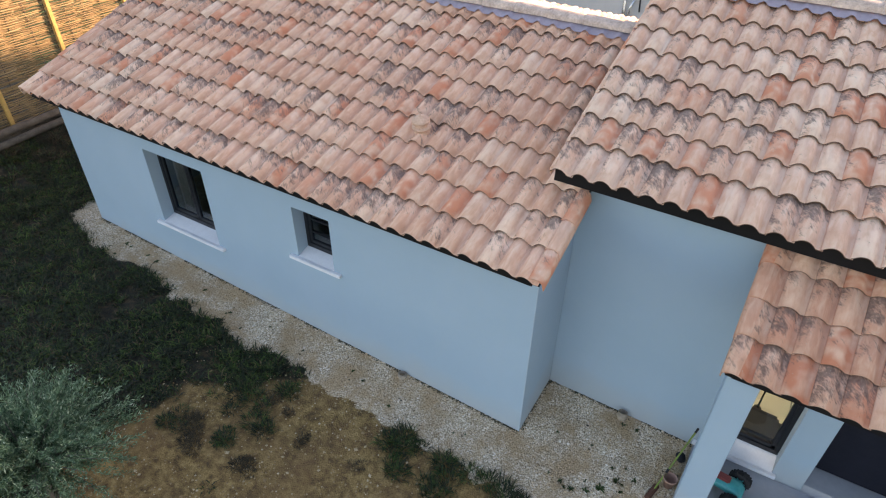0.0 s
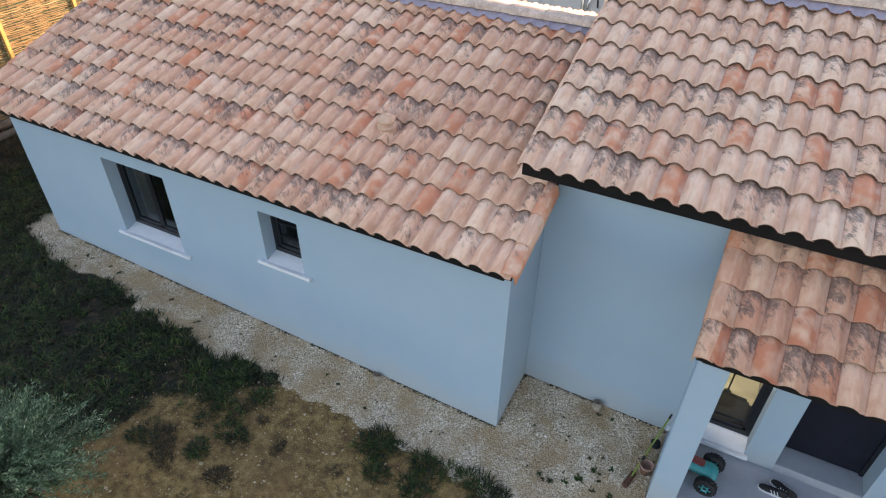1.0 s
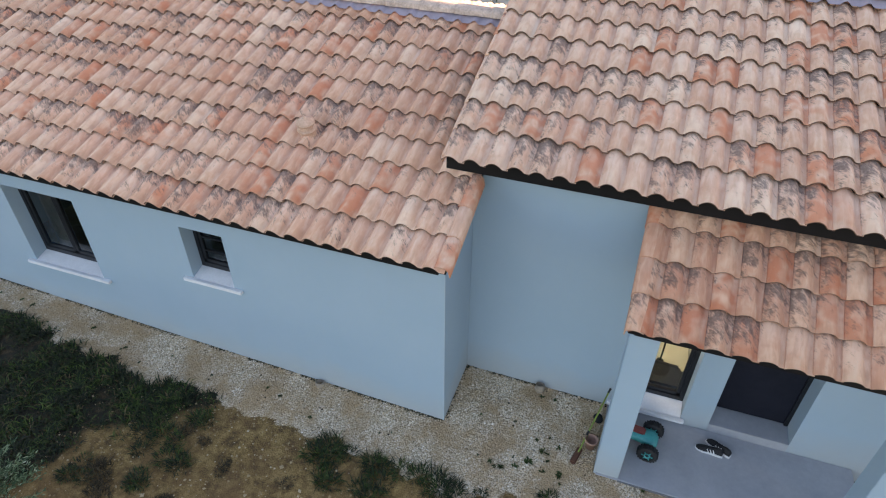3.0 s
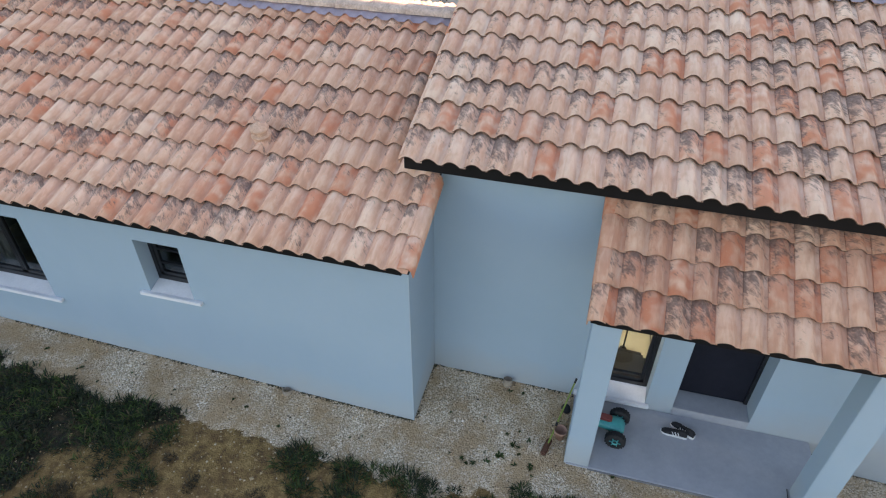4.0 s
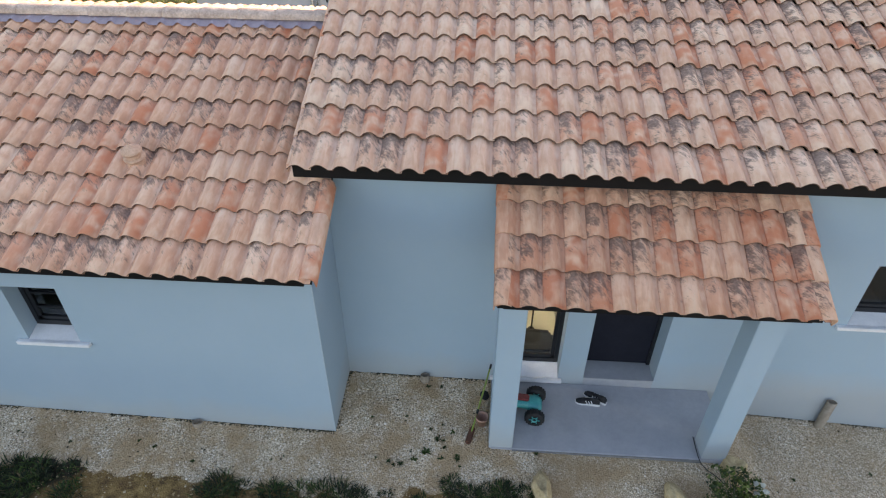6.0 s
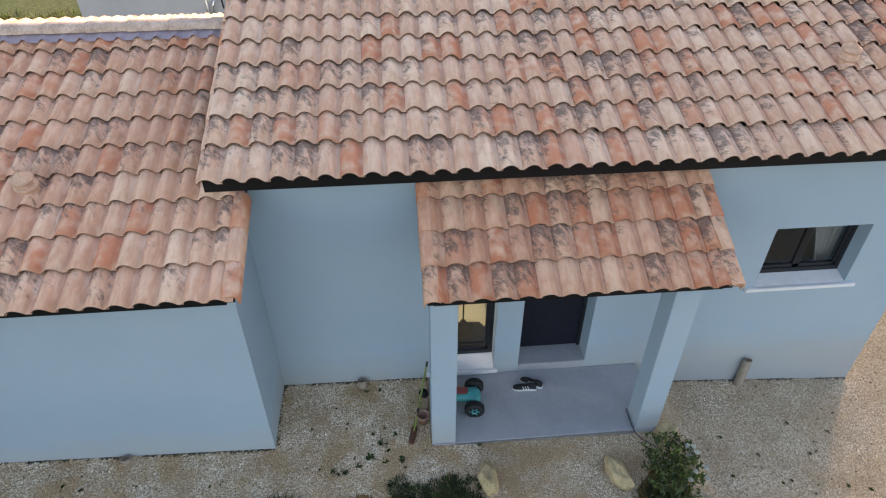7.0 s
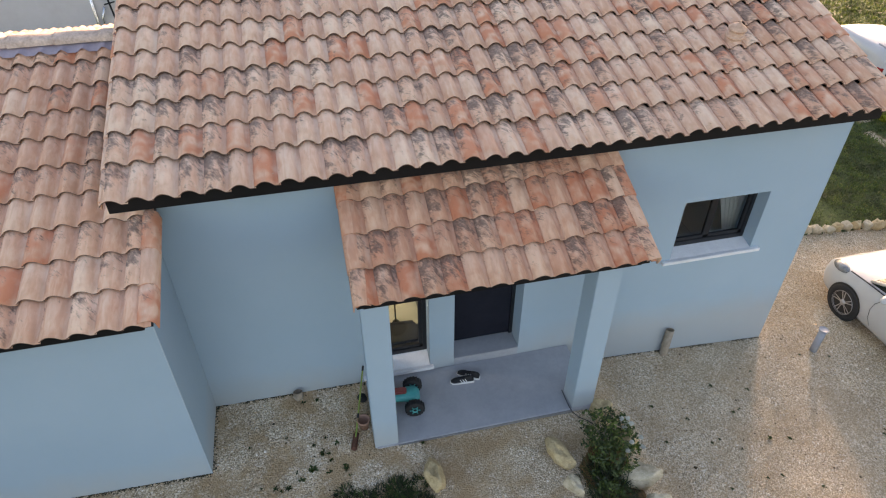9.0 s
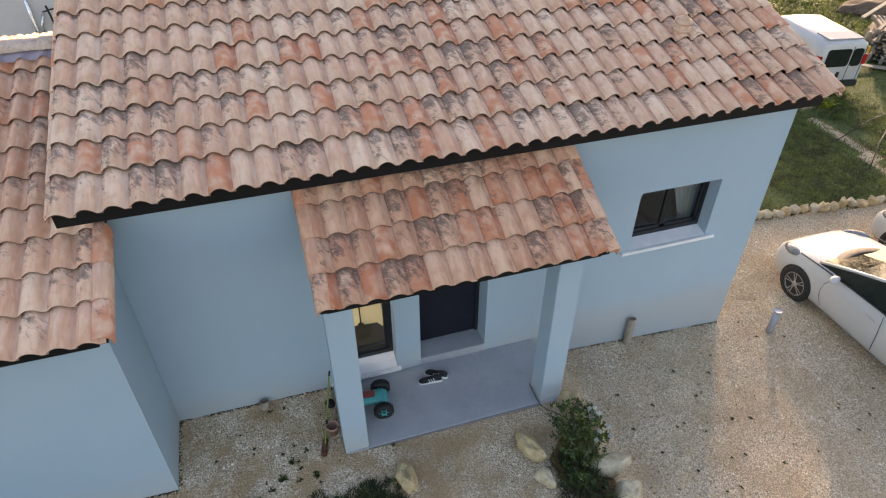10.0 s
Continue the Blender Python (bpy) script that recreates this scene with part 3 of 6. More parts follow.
def roof_part(c, x0, x1, y_eave, y_ridge, fascia_y, fascia_z0, fascia_z1, fx0, fx1, both=True, slope=SLOPE):
    """Deck slabs on both slopes, with the dark fascia board as a part of its own."""
    bm = bmesh.new()
    def slab(ya, yb, za, zb):
        vs = [bm.verts.new(p) for p in ((x0, ya, za), (x1, ya, za), (x1, yb, zb), (x0, yb, zb), (x0, ya, za - 0.07), (x1, ya, za - 0.07), (x1, yb, zb - 0.07), (x0, yb, zb - 0.07))]
        for q in ((0, 1, 2, 3), (7, 6, 5, 4), (0, 4, 5, 1), (1, 5, 6, 2), (2, 6, 7, 3), (3, 7, 4, 0)):
            bm.faces.new([vs[i] for i in q])
    zr = c + slope * y_ridge - 0.075
    slab(y_eave + 0.06, y_ridge, c + slope * (y_eave + 0.06) - 0.075, zr)
    if both:
        slab(y_ridge, 2 * y_ridge - y_eave, zr, zr - SLOPE_BACK * (y_ridge - y_eave))
    roof = part("roof", bm, ANTHRACITE, house, "low-pitched roof of mottled cream and pink clay tiles")
    part("fascia", box(fx0, fx1, fascia_y, fascia_y + 0.03, fascia_z0, fascia_z1, 0.004), ANTHRACITE, house, "black fascia board")
    return roof


def lay_tiles(roof, c, x0, x1, cols, y_eave, y_ridge, material, keep, single, seed, slope=SLOPE, overhang=0.0):
    """Tiles in rows from the eave up; the lowest row reaches out by the overhang. keep(x, y) leaves tiles out; single(x) says which stand alone."""
    rng = random.Random(seed)
    ang = math.atan(slope)
    pitch = 0.4017 * math.cos(ang)
    w = (x1 - x0) / cols
    meshes = [tile_mesh("roof_tile", w, TILE_L, seed * 10 + i, material) for i in range(4)]
    joined_v, joined_f, joined_at = [], [], []
    row = 0
    y = y_eave
    while y < y_ridge - 0.05:
        stretch = min(1.0, (y_ridge - y) / (TILE_L * math.cos(ang)))
        for k in range(cols):
            x = x0 + k * w
            if not keep(x + w / 2, y):
                continue
            m = (Matrix.Translation((x, y, c + slope * y - 0.055)) @ Matrix.Rotation(ang + rng.uniform(-0.006, 0.006), 4, "X")
                 @ Matrix.Rotation(rng.uniform(-0.007, 0.007), 4, "Z") @ Matrix.Translation((rng.uniform(-0.003, 0.003), rng.uniform(-0.006, 0.006), rng.uniform(-0.002, 0.003)))
                 @ Matrix.Diagonal((1, stretch, 1, 1)))
            if row == 0:
                m = m @ Matrix.Translation((0, -overhang, -0.012)) @ Matrix.Diagonal((1, 1 + overhang / TILE_L, 1, 1))
            me = meshes[rng.randrange(4)]
            if single(x):
                ob = new("roof_tile", me)
                ob.matrix_basis = m
                ob.parent = roof
            else:
                base = len(joined_v)
                joined_v += [m @ v.co for v in me.vertices]
                joined_f += [tuple(i + base for i in p.vertices) for p in me.polygons]
                joined_at += [v.co.copy() for v in me.vertices]
        row += 1
        y = y_eave + row * pitch
    if joined_v:
        ob = raw("roof_tiles", joined_v, joined_f, CLAY_JOINED, roof)
        per = len(meshes[0].polygons)
        ob.data.materials.append(CLAY_EDGE_SHADE)
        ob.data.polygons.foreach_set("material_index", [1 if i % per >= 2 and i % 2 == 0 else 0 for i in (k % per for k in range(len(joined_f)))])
        ob.data.polygons.foreach_set("use_smooth", [i % 2 == 1 for i in (k % per for k in range(len(joined_f)))])
        note_place(ob.data, joined_at)
        tagged(ob, kind="stuff")


def lay_back(roof, c, x0, x1, cols, y_eave, y_ridge, seed):
    """The far slope, joined."""
    w = (x1 - x0) / cols
    me = tile_mesh("roof_tile", w, TILE_L, seed, CLAY_JOINED)
    vs, fs, places = [], [], []
    turn = Matrix.Translation((0, 2 * y_ridge, 0)) @ Matrix.Rotation(math.pi, 4, "Z")
    z_ridge = c + SLOPE * y_ridge
    y = y_eave
    while y < y_ridge - 0.1:
        short = min(1.0, (y_ridge - y) / (TILE_L * 0.95))
        for k in range(cols):
            m = turn @ Matrix.Translation((-x1 + k * w, y, z_ridge - SLOPE_BACK * (y_ridge - y) - 0.055)) @ Matrix.Rotation(math.atan(SLOPE_BACK), 4, "X") @ Matrix.Diagonal((1, short, 1, 1))
            base = len(vs)
            vs += [m @ v.co for v in me.vertices]
            places += [v.co.copy() for v in me.vertices]
            fs += [tuple(i + base for i in p.vertices) for p in me.polygons]
        y += PITCH
    ob = tagged(raw("roof_tiles", vs, fs, CLAY_JOINED, roof, smooth=True), kind="stuff")
    note_place(ob.data, places)


def ridge_row(roof, c, x0, x1, y, seed, tile_x, tile_w):
    """Half-round ridge tiles on a pleated grey flashing."""
    rng = random.Random(seed)
    z = c + SLOPE * y
    n = max(2, round((x1 - x0) / 0.50))
    step = (x1 - x0) / n
    for k in range(n):
        bm = bmesh.new()
        rings = []
        for px, rad in ((0.0, 0.105), (0.03, 0.108), (step - 0.03, 0.093), (step + 0.04, 0.092)):
            rings.append([(bm.verts.new((px, math.cos(a) * rad * 1.25, max(0.0, math.sin(a)) ** 0.7 * rad * 0.95))) for a in (math.pi * i / 10 for i in range(11))])
        for a, b in zip(rings, rings[1:]):
            for i in range(10):
                bm.faces.new((a[i], a[i + 1], b[i + 1], b[i]))
        rim = [bm.verts.new((0.0, v.co.y * 0.86, v.co.z * 0.84)) for v in rings[0]]
        for i in range(10):
            bm.faces.new((rings[0][i + 1], rings[0][i], rim[i], rim[i + 1]))
        part("ridge_tile", bm, MORTAR, roof, smooth=True,
             place=Matrix.Translation((x0 + k * step, y, z + 0.03)) @ Matrix.Rotation(rng.uniform(-0.01, 0.01), 4, "Z"))
    bm = bmesh.new()
    m = int((x1 - x0) / 0.03)
    for side in (-1, 1):
        rows = []
        for t in range(4):
            d = 0.06 + 0.055 * t
            fall = SLOPE if side < 0 else SLOPE_BACK
            rows.append([bm.verts.new((x0 + i * 0.03, y + side * d, z - fall * d + 0.050 - 0.006 * t + 0.046 * max(0, math.cos(2 * math.pi * ((x0 + i * 0.03 - tile_x) / tile_w - 0.40))) * t / 3)) for i in range(m + 1)])
        for a, b in zip(rows, rows[1:]):
            for i in range(m):
                bm.faces.new((a[i], a[i + 1], b[i + 1], b[i]))
    part("flashing", bm, FLASHING, roof, "lilac-grey pleated ridge flashing", smooth=True)


def verge(roof, c, x, side, y_eave, y_ridge, keep=lambda y: True, material=CLAY, slope=SLOPE, lip_only=False):
    """Edge tiles: a crest with a lip that turns down over the verge."""
    ang = math.atan(slope)
    bm = bmesh.new()
    prof = [(0.0, 0.03), (0.02, 0.035), (0.035, 0.03), (0.045, 0.015), (0.05, -0.02), (0.052, -0.085)] if lip_only else [(-0.10, 0.035), (-0.07, 0.062), (-0.03, 0.078), (0.01, 0.076), (0.045, 0.058), (0.062, 0.02), (0.066, -0.05), (0.067, -0.085)]
    for y, lift in ((0.0, 0.022), (TILE_L, 0.0)):
        for px, pz in prof:
            bm.verts.new((px * side * (1.0 if y == 0 else 0.94), y, pz + lift))
        for px, pz in prof:
            bm.verts.new(((px - 0.012) * side * (1.0 if y == 0 else 0.94), y, pz + lift - 0.014))
    bm.verts.ensure_lookup_table()
    k, v = len(prof), bm.verts
    for i in range(k - 1):
        for q in ((i, i + 1, 2 * k + i + 1, 2 * k + i), (k + i + 1, k + i, 3 * k + i, 3 * k + i + 1), (i + 1, i, k + i, k + i + 1)):
            bm.faces.new([v[j] for j in q])
    bm.faces.new([v[j] for j in (k - 1, 2 * k - 1, 4 * k - 1, 3 * k - 1)])
    me = bpy.data.meshes.new("verge_tile")
    bmesh.ops.recalc_face_normals(bm, faces=bm.faces)
    for f in bm.faces:
        f.smooth = True
    bm.to_mesh(me)
    bm.free()
    note_place(me, [(0.1 + v.co.x, v.co.y, v.co.z) for v in me.vertices])
    me.materials.append(material)
    rng = random.Random(int(x * 100))
    y = y_eave
    while y < y_ridge - 0.1:
        if keep(y):
            ob = new("verge_tile", me)
            ob.parent = roof
            ob.matrix_basis = (Matrix.Translation((x, y - 0.012, c + slope * y - 0.045)) @ Matrix.Rotation(ang, 4, "X") @ Matrix.Rotation(rng.uniform(-0.012, 0.012), 4, "Z")
                               @ Matrix.Diagonal((1, min(1.0, (y_ridge - y) / (TILE_L * math.cos(ang))), 1, 1)))
        y += 0.4017 * math.cos(ang)


roof_a = roof_part(C_A, -8.58, 0.10, -0.33, RIDGE_A, -0.28, 2.735, 2.838, -8.5, 0.02)
roof_b = roof_part(C_B, -0.20, 8.55, 0.57, RIDGE_B, 0.62, 3.458, 3.62, -0.21, 8.43)
roof_p = roof_part(C_P, 1.96, 5.16, -0.30, YB + 0.02, -0.25, 2.525, 2.60, 2.02, 5.06, both=False, slope=SLOPE_P)

# ---- openings ----
def window(name, hole, wall_y, label, leaves, bars=0, sill_out=0.06, sill_over=0.13, deep=0.20, drop=0.05):
    """A dark frame set deep in its opening, with glass leaves and a white sill."""
    x0, x1, z0, z1 = hole
    w = thing(name, label, "")
    w.parent = house
    y = wall_y + deep
    fr = 0.06
    bm = bmesh.new()
    add_box(bm, x0, x1, y, y + 0.07, z0, z0 + fr + 0.02, 0.006)
    add_box(bm, x0, x1, y, y + 0.07, z1 - fr, z1, 0.006)
    add_box(bm, x0, x0 + fr, y + 0.001, y + 0.069, z0 + fr, z1 - fr, 0.006)
    add_box(bm, x1 - fr, x1, y + 0.001, y + 0.069, z0 + fr, z1 - fr, 0.006)
    part("window_frame", bm, BLACK_ALU, w)
    inner0, inner1 = x0 + fr, x1 - fr
    step = (inner1 - inner0) / leaves
    for k in range(leaves):
        a, b = inner0 + k * step, inner0 + (k + 1) * step
        bm = bmesh.new()
        for q in ((a, b, z0 + fr + 0.02, z0 + fr + 0.075), (a, b, z1 - fr - 0.05, z1 - fr), (a, a + 0.05, z0 + fr + 0.02, z1 - fr), (b - 0.05, b, z0 + fr + 0.02, z1 - fr)):
            add_box(bm, q[0], q[1], y + 0.012, y + 0.058, q[2], q[3], 0.004)
        for i in range(bars):
            zz = z0 + fr + (z1 - z0 - 2 * fr) * (i + 1) / (bars + 1)
            add_box(bm, a, b, y + 0.014, y + 0.05, zz - 0.012, zz + 0.012)
        part("sash", bm, BLACK_ALU, w)
        pane = part("pane", box(a + 0.045, b - 0.045, y + 0.03, y + 0.036, z0 + fr + 0.06, z1 - fr - 0.04), PANE, w)
        pane.visible_shadow = False
    sill = bmesh.new()
    front = add_box(sill, x0 - sill_over, x1 + sill_over, wall_y - sill_out, wall_y - 0.001, z0 - drop - 0.05, z0 - drop + 0.004, 0.007)
    step_in = add_box(sill, x0 + 0.001, x1 - 0.001, wall_y - 0.001, y + 0.01, z0 - drop - 0.05, z0 + 0.006)
    for v in step_in:
        if v.co.z > z0 - 0.01 and v.co.y < wall_y + 0.01:
            v.co.z = z0 - drop + 0.004
    part("window_sill", sill, SILL_WHITE, w, "white rendered sill")
    return w


window("window", W1, 0.0, "black-framed window with grey curtains and a white sill", 2)
window("window", W2, 0.0, "small black-framed window with horizontal bars", 1, bars=2)
window("window", W3, YB, "black-framed sliding window with a white sill", 2)
window("window", W4, YB, "tall black-framed window by the porch, room lit", 1, sill_out=0.06, sill_over=0.05, drop=0.10)

door = thing("door", "closed dark-painted flush front door", "")
door.parent = house
part("door_panel", box(DOOR[0] + 0.05, DOOR[1] - 0.05, YB + 0.31, YB + 0.36, DOOR[2] + 0.02, DOOR[3] - 0.05, 0.004), DOOR_PAINT, door)
bm = box(DOOR[0], DOOR[0] + 0.05, YB + 0.29, YB + 0.37, DOOR[2], DOOR[3], 0.004)
add_box(bm, DOOR[1] - 0.05, DOOR[1], YB + 0.29, YB + 0.37, DOOR[2], DOOR[3], 0.004)
add_box(bm, DOOR[0] + 0.05, DOOR[1] - 0.05, YB + 0.29, YB + 0.37, DOOR[3] - 0.05, DOOR[3], 0.004)
part("door_frame", bm, BLACK_ALU, door)
part("door_handle", tube([(DOOR[0] + 0.13, YB + 0.31, 1.12), (DOOR[0] + 0.13, YB + 0.26, 1.12), (DOOR[0] + 0.24, YB + 0.26, 1.12)], 0.010), STEEL, door)
part("doorstep", box(DOOR[0] + 0.002, DOOR[1] - 0.002, YB - 0.006, YB + 0.33, -0.05, DOOR[2] + 0.002, 0.006), CONCRETE, house, "grey painted concrete doorstep")

# porch
part("porch_floor", box(2.02, 5.03, -0.10, YB - 0.002, -0.30, -0.04, 0.008), CONCRETE, house, "smooth grey concrete porch floor")
part("porch_floor_edge", box(2.29, 4.66, -0.116, -0.101, -0.30, -0.052), CONCRETE_RAW, house)
for x in (1.995, 4.665):
    part("pillar", box(x, x + 0.30, -0.085, 0.215, -0.6, 2.60, 0.006), PLASTER, house, "square pale rendered porch pillar")
part("porch_beam", box(2.0, 4.95, -0.075, 0.205, 2.50, 2.60), PLASTER, house)
part("porch_ceiling", box(2.30, 5.0, -0.2, YB - 0.002, 2.605, 2.63), PLASTER, house)

# in the rooms
for hx in (-6.2, -5.45):
    bm = bmesh.new()
    rows = []
    for i in range(25):
        x = hx - 0.22 + i * 0.018
        rows.append((bm.verts.new((x, 0.40 + 0.025 * math.sin(i * 1.5), 0.2)), bm.verts.new((x, 0.40 + 0.02 * math.sin(i * 1.5), 2.45))))
    for a, b in zip(rows, rows[1:]):
        bm.faces.new((a[0], b[0], b[1], a[1]))
    bmesh.ops.solidify(bm, geom=bm.faces[:], thickness=0.004)
    tagged(finish("curtain", bm, CURTAIN, smooth=True), "light grey pleated curtain behind the window", "curtain", "bedroom curtains")
for hx, lean_x in ((6.62, 0.16), (7.42, -0.16)):
    bm = bmesh.new()
    rows = []
    for i in range(21):
        f = i / 20 - 0.5
        rows.append([bm.verts.new((hx + f * w + dx, YB + 0.42 + 0.02 * math.sin(i * 1.7), z)) for z, w, dx in ((2.4, 0.62, 0.0), (1.75, 0.34, -lean_x * 0.6), (1.35, 0.22, -lean_x), (0.9, 0.34, -lean_x))])
    for a, b in zip(rows, rows[1:]):
        for k in range(3):
            bm.faces.new((a[k], b[k], b[k + 1], a[k + 1]))
    bmesh.ops.solidify(bm, geom=bm.faces[:], thickness=0.004)
    tagged(finish("curtain", bm, SILL_WHITE, smooth=True), "thin white tied-back curtain behind the window", "curtain", "white curtains")
bed = thing("floor_cushion", "charcoal floor cushion on the pale floor of the lit room", "cushion", Matrix.Translation((2.45, 1.58, 0.09)))
part("pad", box(-0.75, 0.48, -0.25, 0.20, 0.0, 0.16, 0.05), SOFA, bed)
part("rim", tube([(-0.7, 0.17, 0.11), (-0.3, 0.19, 0.15), (0.1, 0.18, 0.12), (0.4, 0.16, 0.13)], [0.05, 0.06, 0.05, 0.045], 10), SOFA, bed, smooth=True)
lamp_stand = thing("floor_lamp", "thin black stand of a floor lamp in the lit room", "lamp", Matrix.Translation((2.62, 1.95, 0.085)))
part("base", lathe([(0.05, 0.0), (0.05, 0.012), (0.015, 0.02)], 20), RUBBER, lamp_stand, smooth=True)
part("pole", tube([(0, 0, 0.01), (0, 0, 1.45)], 0.012, 8), RUBBER, lamp_stand)
part("shade", lathe([(0.14, 1.45), (0.10, 1.68)], 20), SILL_WHITE, lamp_stand, "plain white shade", smooth=True)
bm = bmesh.new()
rows = [(bm.verts.new((2.30 + i * 0.009, 1.39 + 0.015 * math.sin(i * 1.6), 0.45)), bm.verts.new((2.30 + i * 0.009, 1.39 + 0.015 * math.sin(i * 1.6), 2.4))) for i in range(15)]
for a, b in zip(rows, rows[1:]):
    bm.faces.new((a[0], b[0], b[1], a[1]))
bmesh.ops.solidify(bm, geom=bm.faces[:], thickness=0.003)
tagged(finish("curtain", bm, SILL_WHITE, smooth=True), "narrow white curtain inside the lit room", "curtain")
# unseen lamp, added as the source that brightens this room
room_lamp = thing("ceiling_lamp", "assumed ceiling lamp, unseen, added to light the room", "lamp", (1.2, 1.56, 2.54))
LAMP_ON, nt_l, b_l = graph("lamp_on")
b_l.inputs["Emission Color"].default_value = (1.0, 0.91, 0.70, 1)
b_l.inputs["Emission Strength"].default_value = 22.0
part("shade", lathe([(0.06, 0.0), (0.2, -0.03), (0.2, -0.09), (0.05, -0.12)]), LAMP_ON, room_lamp)

# ---- small fixtures on and beside the house ----
def on_ground(x, y, dz=0.0):
    return Matrix.Translation((x, y, ground_z(x, y) + dz))


def drain_outlet(x, y, z, tall, label):
    """A clipped beige pipe that leaves the wall, open at the top."""
    d = thing("drain_pipe", label, "pipe", Matrix.Translation((x, y, z)))
    bm = bmesh.new()
    out, inn, n = 0.062, 0.052, 20
    loops = [[bm.verts.new((math.cos(a) * r, math.sin(a) * r - 0.02, h)) for a in (2 * math.pi * k / n for k in range(n))] for r, h in ((out, -0.12), (out, tall), (inn, tall), (inn, -0.1))]
    for v in loops[1] + loops[2]:
        v.co.z -= v.co.y * 0.35
    for a, b in zip(loops, loops[1:]):
        for k in range(n):
            bm.faces.new((a[k], a[(k + 1) % n], b[(k + 1) % n], b[k]))
    part("pipe", bm, PIPE_BEIGE, d, smooth=True)
    bm = lathe([(0.058, 0), (0.067, 0.012), (0.067, 0.028), (0.058, 0.04)], n, Matrix.Translation((0, -0.02, tall * 0.35)), cap=False)
    part("collar", bm, PIPE_BEIGE, d, smooth=True)


drain_outlet(-1.79, -0.05, 0.03, 0.08, "short beige drain pipe at the foot of the wall")
drain_outlet(1.09, YB - 0.06, -0.06, 0.13, "short beige drain pipe at the foot of the wall")
drain_outlet(6.71, YB - 0.06, ground_z(6.7, 1), 0.52, "tall dusty beige drain pipe against the wall")

post = thing("ground_pipe", "upright grey pipe with a round cap in the gravel", "pipe", on_ground(9.25, 0.58))
part("shaft", lathe([(0.056, -0.1), (0.056, 0.47)], 22), PIPE_GREY, post, smooth=True)
part("cap", lathe([(0.062, 0.455), (0.074, 0.46), (0.075, 0.482), (0.068, 0.488), (0.066, 0.482), (0.02, 0.482)], 22), PIPE_GREY, post, "round grey cap", smooth=True)

pot = thing("plant_pot", "empty terracotta pot on the gravel", "pot", Matrix.Translation((1.90, 0.27, -0.06)))
part("pot_body", lathe([(0.055, 0.0), (0.072, 0.13), (0.085, 0.13), (0.086, 0.165), (0.074, 0.165), (0.055, 0.02)], 24), TERRACOTTA, pot, smooth=True)

broom = thing("garden_rake", "lime green garden tool with a brown head leaning on the pillar", "garden tool", Matrix.Translation((0, 0, 0)))
part("handle", tube([(1.77, 0.10, -0.01), (1.89, 0.52, 0.20), (2.0, 0.90, 0.40)], 0.011), LIME_STICK, broom)
part("grip", tube([(1.985, 0.85, 0.373), (2.003, 0.91, 0.405)], 0.014), RUBBER, broom)
part("clamp", tube([(1.83, 0.31, 0.10), (1.845, 0.36, 0.125)], 0.015), RUBBER, broom)
part("head", box(-0.035, 0.035, -0.13, 0.13, -0.03, 0.03, 0.015, Matrix.Translation((1.755, 0.06, -0.03)) @ Matrix.Rotation(-0.25, 4, "Z")), BROOM_BROWN, broom)
bag = thing("black_bag", "crumpled black bag behind the pillar", "bag", Matrix.Translation((1.93, 0.72, -0.02)))
bm = bmesh.new()
bmesh.ops.create_icosphere(bm, subdivisions=3, radius=0.065)
for v in bm.verts:
    v.co *= 1 + 0.28 * noise.noise(v.co * 14)
    v.co.z = max(v.co.z * 0.9, -0.05)
part("bag_body", bm, SHOE_BLACK, bag, smooth=True)

cable_ob = finish("cable", tube([(4.64, 0.22, -0.02), (4.63, 0.10, -0.01), (4.63, -0.06, -0.02), (4.66, -0.13, -0.07), (4.72, -0.22, -0.085), (4.82, -0.30, -0.09), (4.90, -0.45, -0.07)], 0.006, 6), RUBBER, smooth=True)
tagged(cable_ob, "thin dark cable round the foot of the pillar", "cable")


# ---- on the porch ----
def wheel_toy(parent, x, y, r, w):
    m = Matrix.Translation((x, y, r)) @ Matrix.Rotation(math.pi / 2, 4, "X")
    wh = thing("wheel", "", "", m)
    wh.parent = parent
    part("tyre", lathe([(r * 0.62, -w / 2), (r * 0.92, -w / 2), (r, -w * 0.3), (r, w * 0.3), (r * 0.92, w / 2), (r * 0.62, w / 2)], 26, cap=False), RUBBER, wh, smooth=True)
    bm = lathe([(r * 0.60, -w / 2 + 0.006), (r * 0.60, w / 2 - 0.006)], 20)
    part("hub", bm, SHOE_BLACK, wh)
    part("hub_ring", lathe([(r * 0.18, w / 2 - 0.004), (r * 0.30, w / 2 + 0.008), (r * 0.34, w / 2 - 0.004)], 16, cap=False), TEAL, wh)
    for k in range(6):
        a = k * math.pi / 3
        part("spoke_mark", box(-0.012, 0.012, -0.005, 0.005, w / 2 - 0.006, w / 2 + 0.004, m=Matrix.Rotation(a, 4, "Z") @ Matrix.Translation((r * 0.47, 0, 0))), TEAL, wh)
    for k in range(18):
        a = k * math.pi / 9
        part("tread", box(-0.006, 0.006, -0.008, 0.008, -w * 0.42, w * 0.42, m=Matrix.Rotation(a, 4, "Z") @ Matrix.Translation((r, 0, 0))), RUBBER, wh)


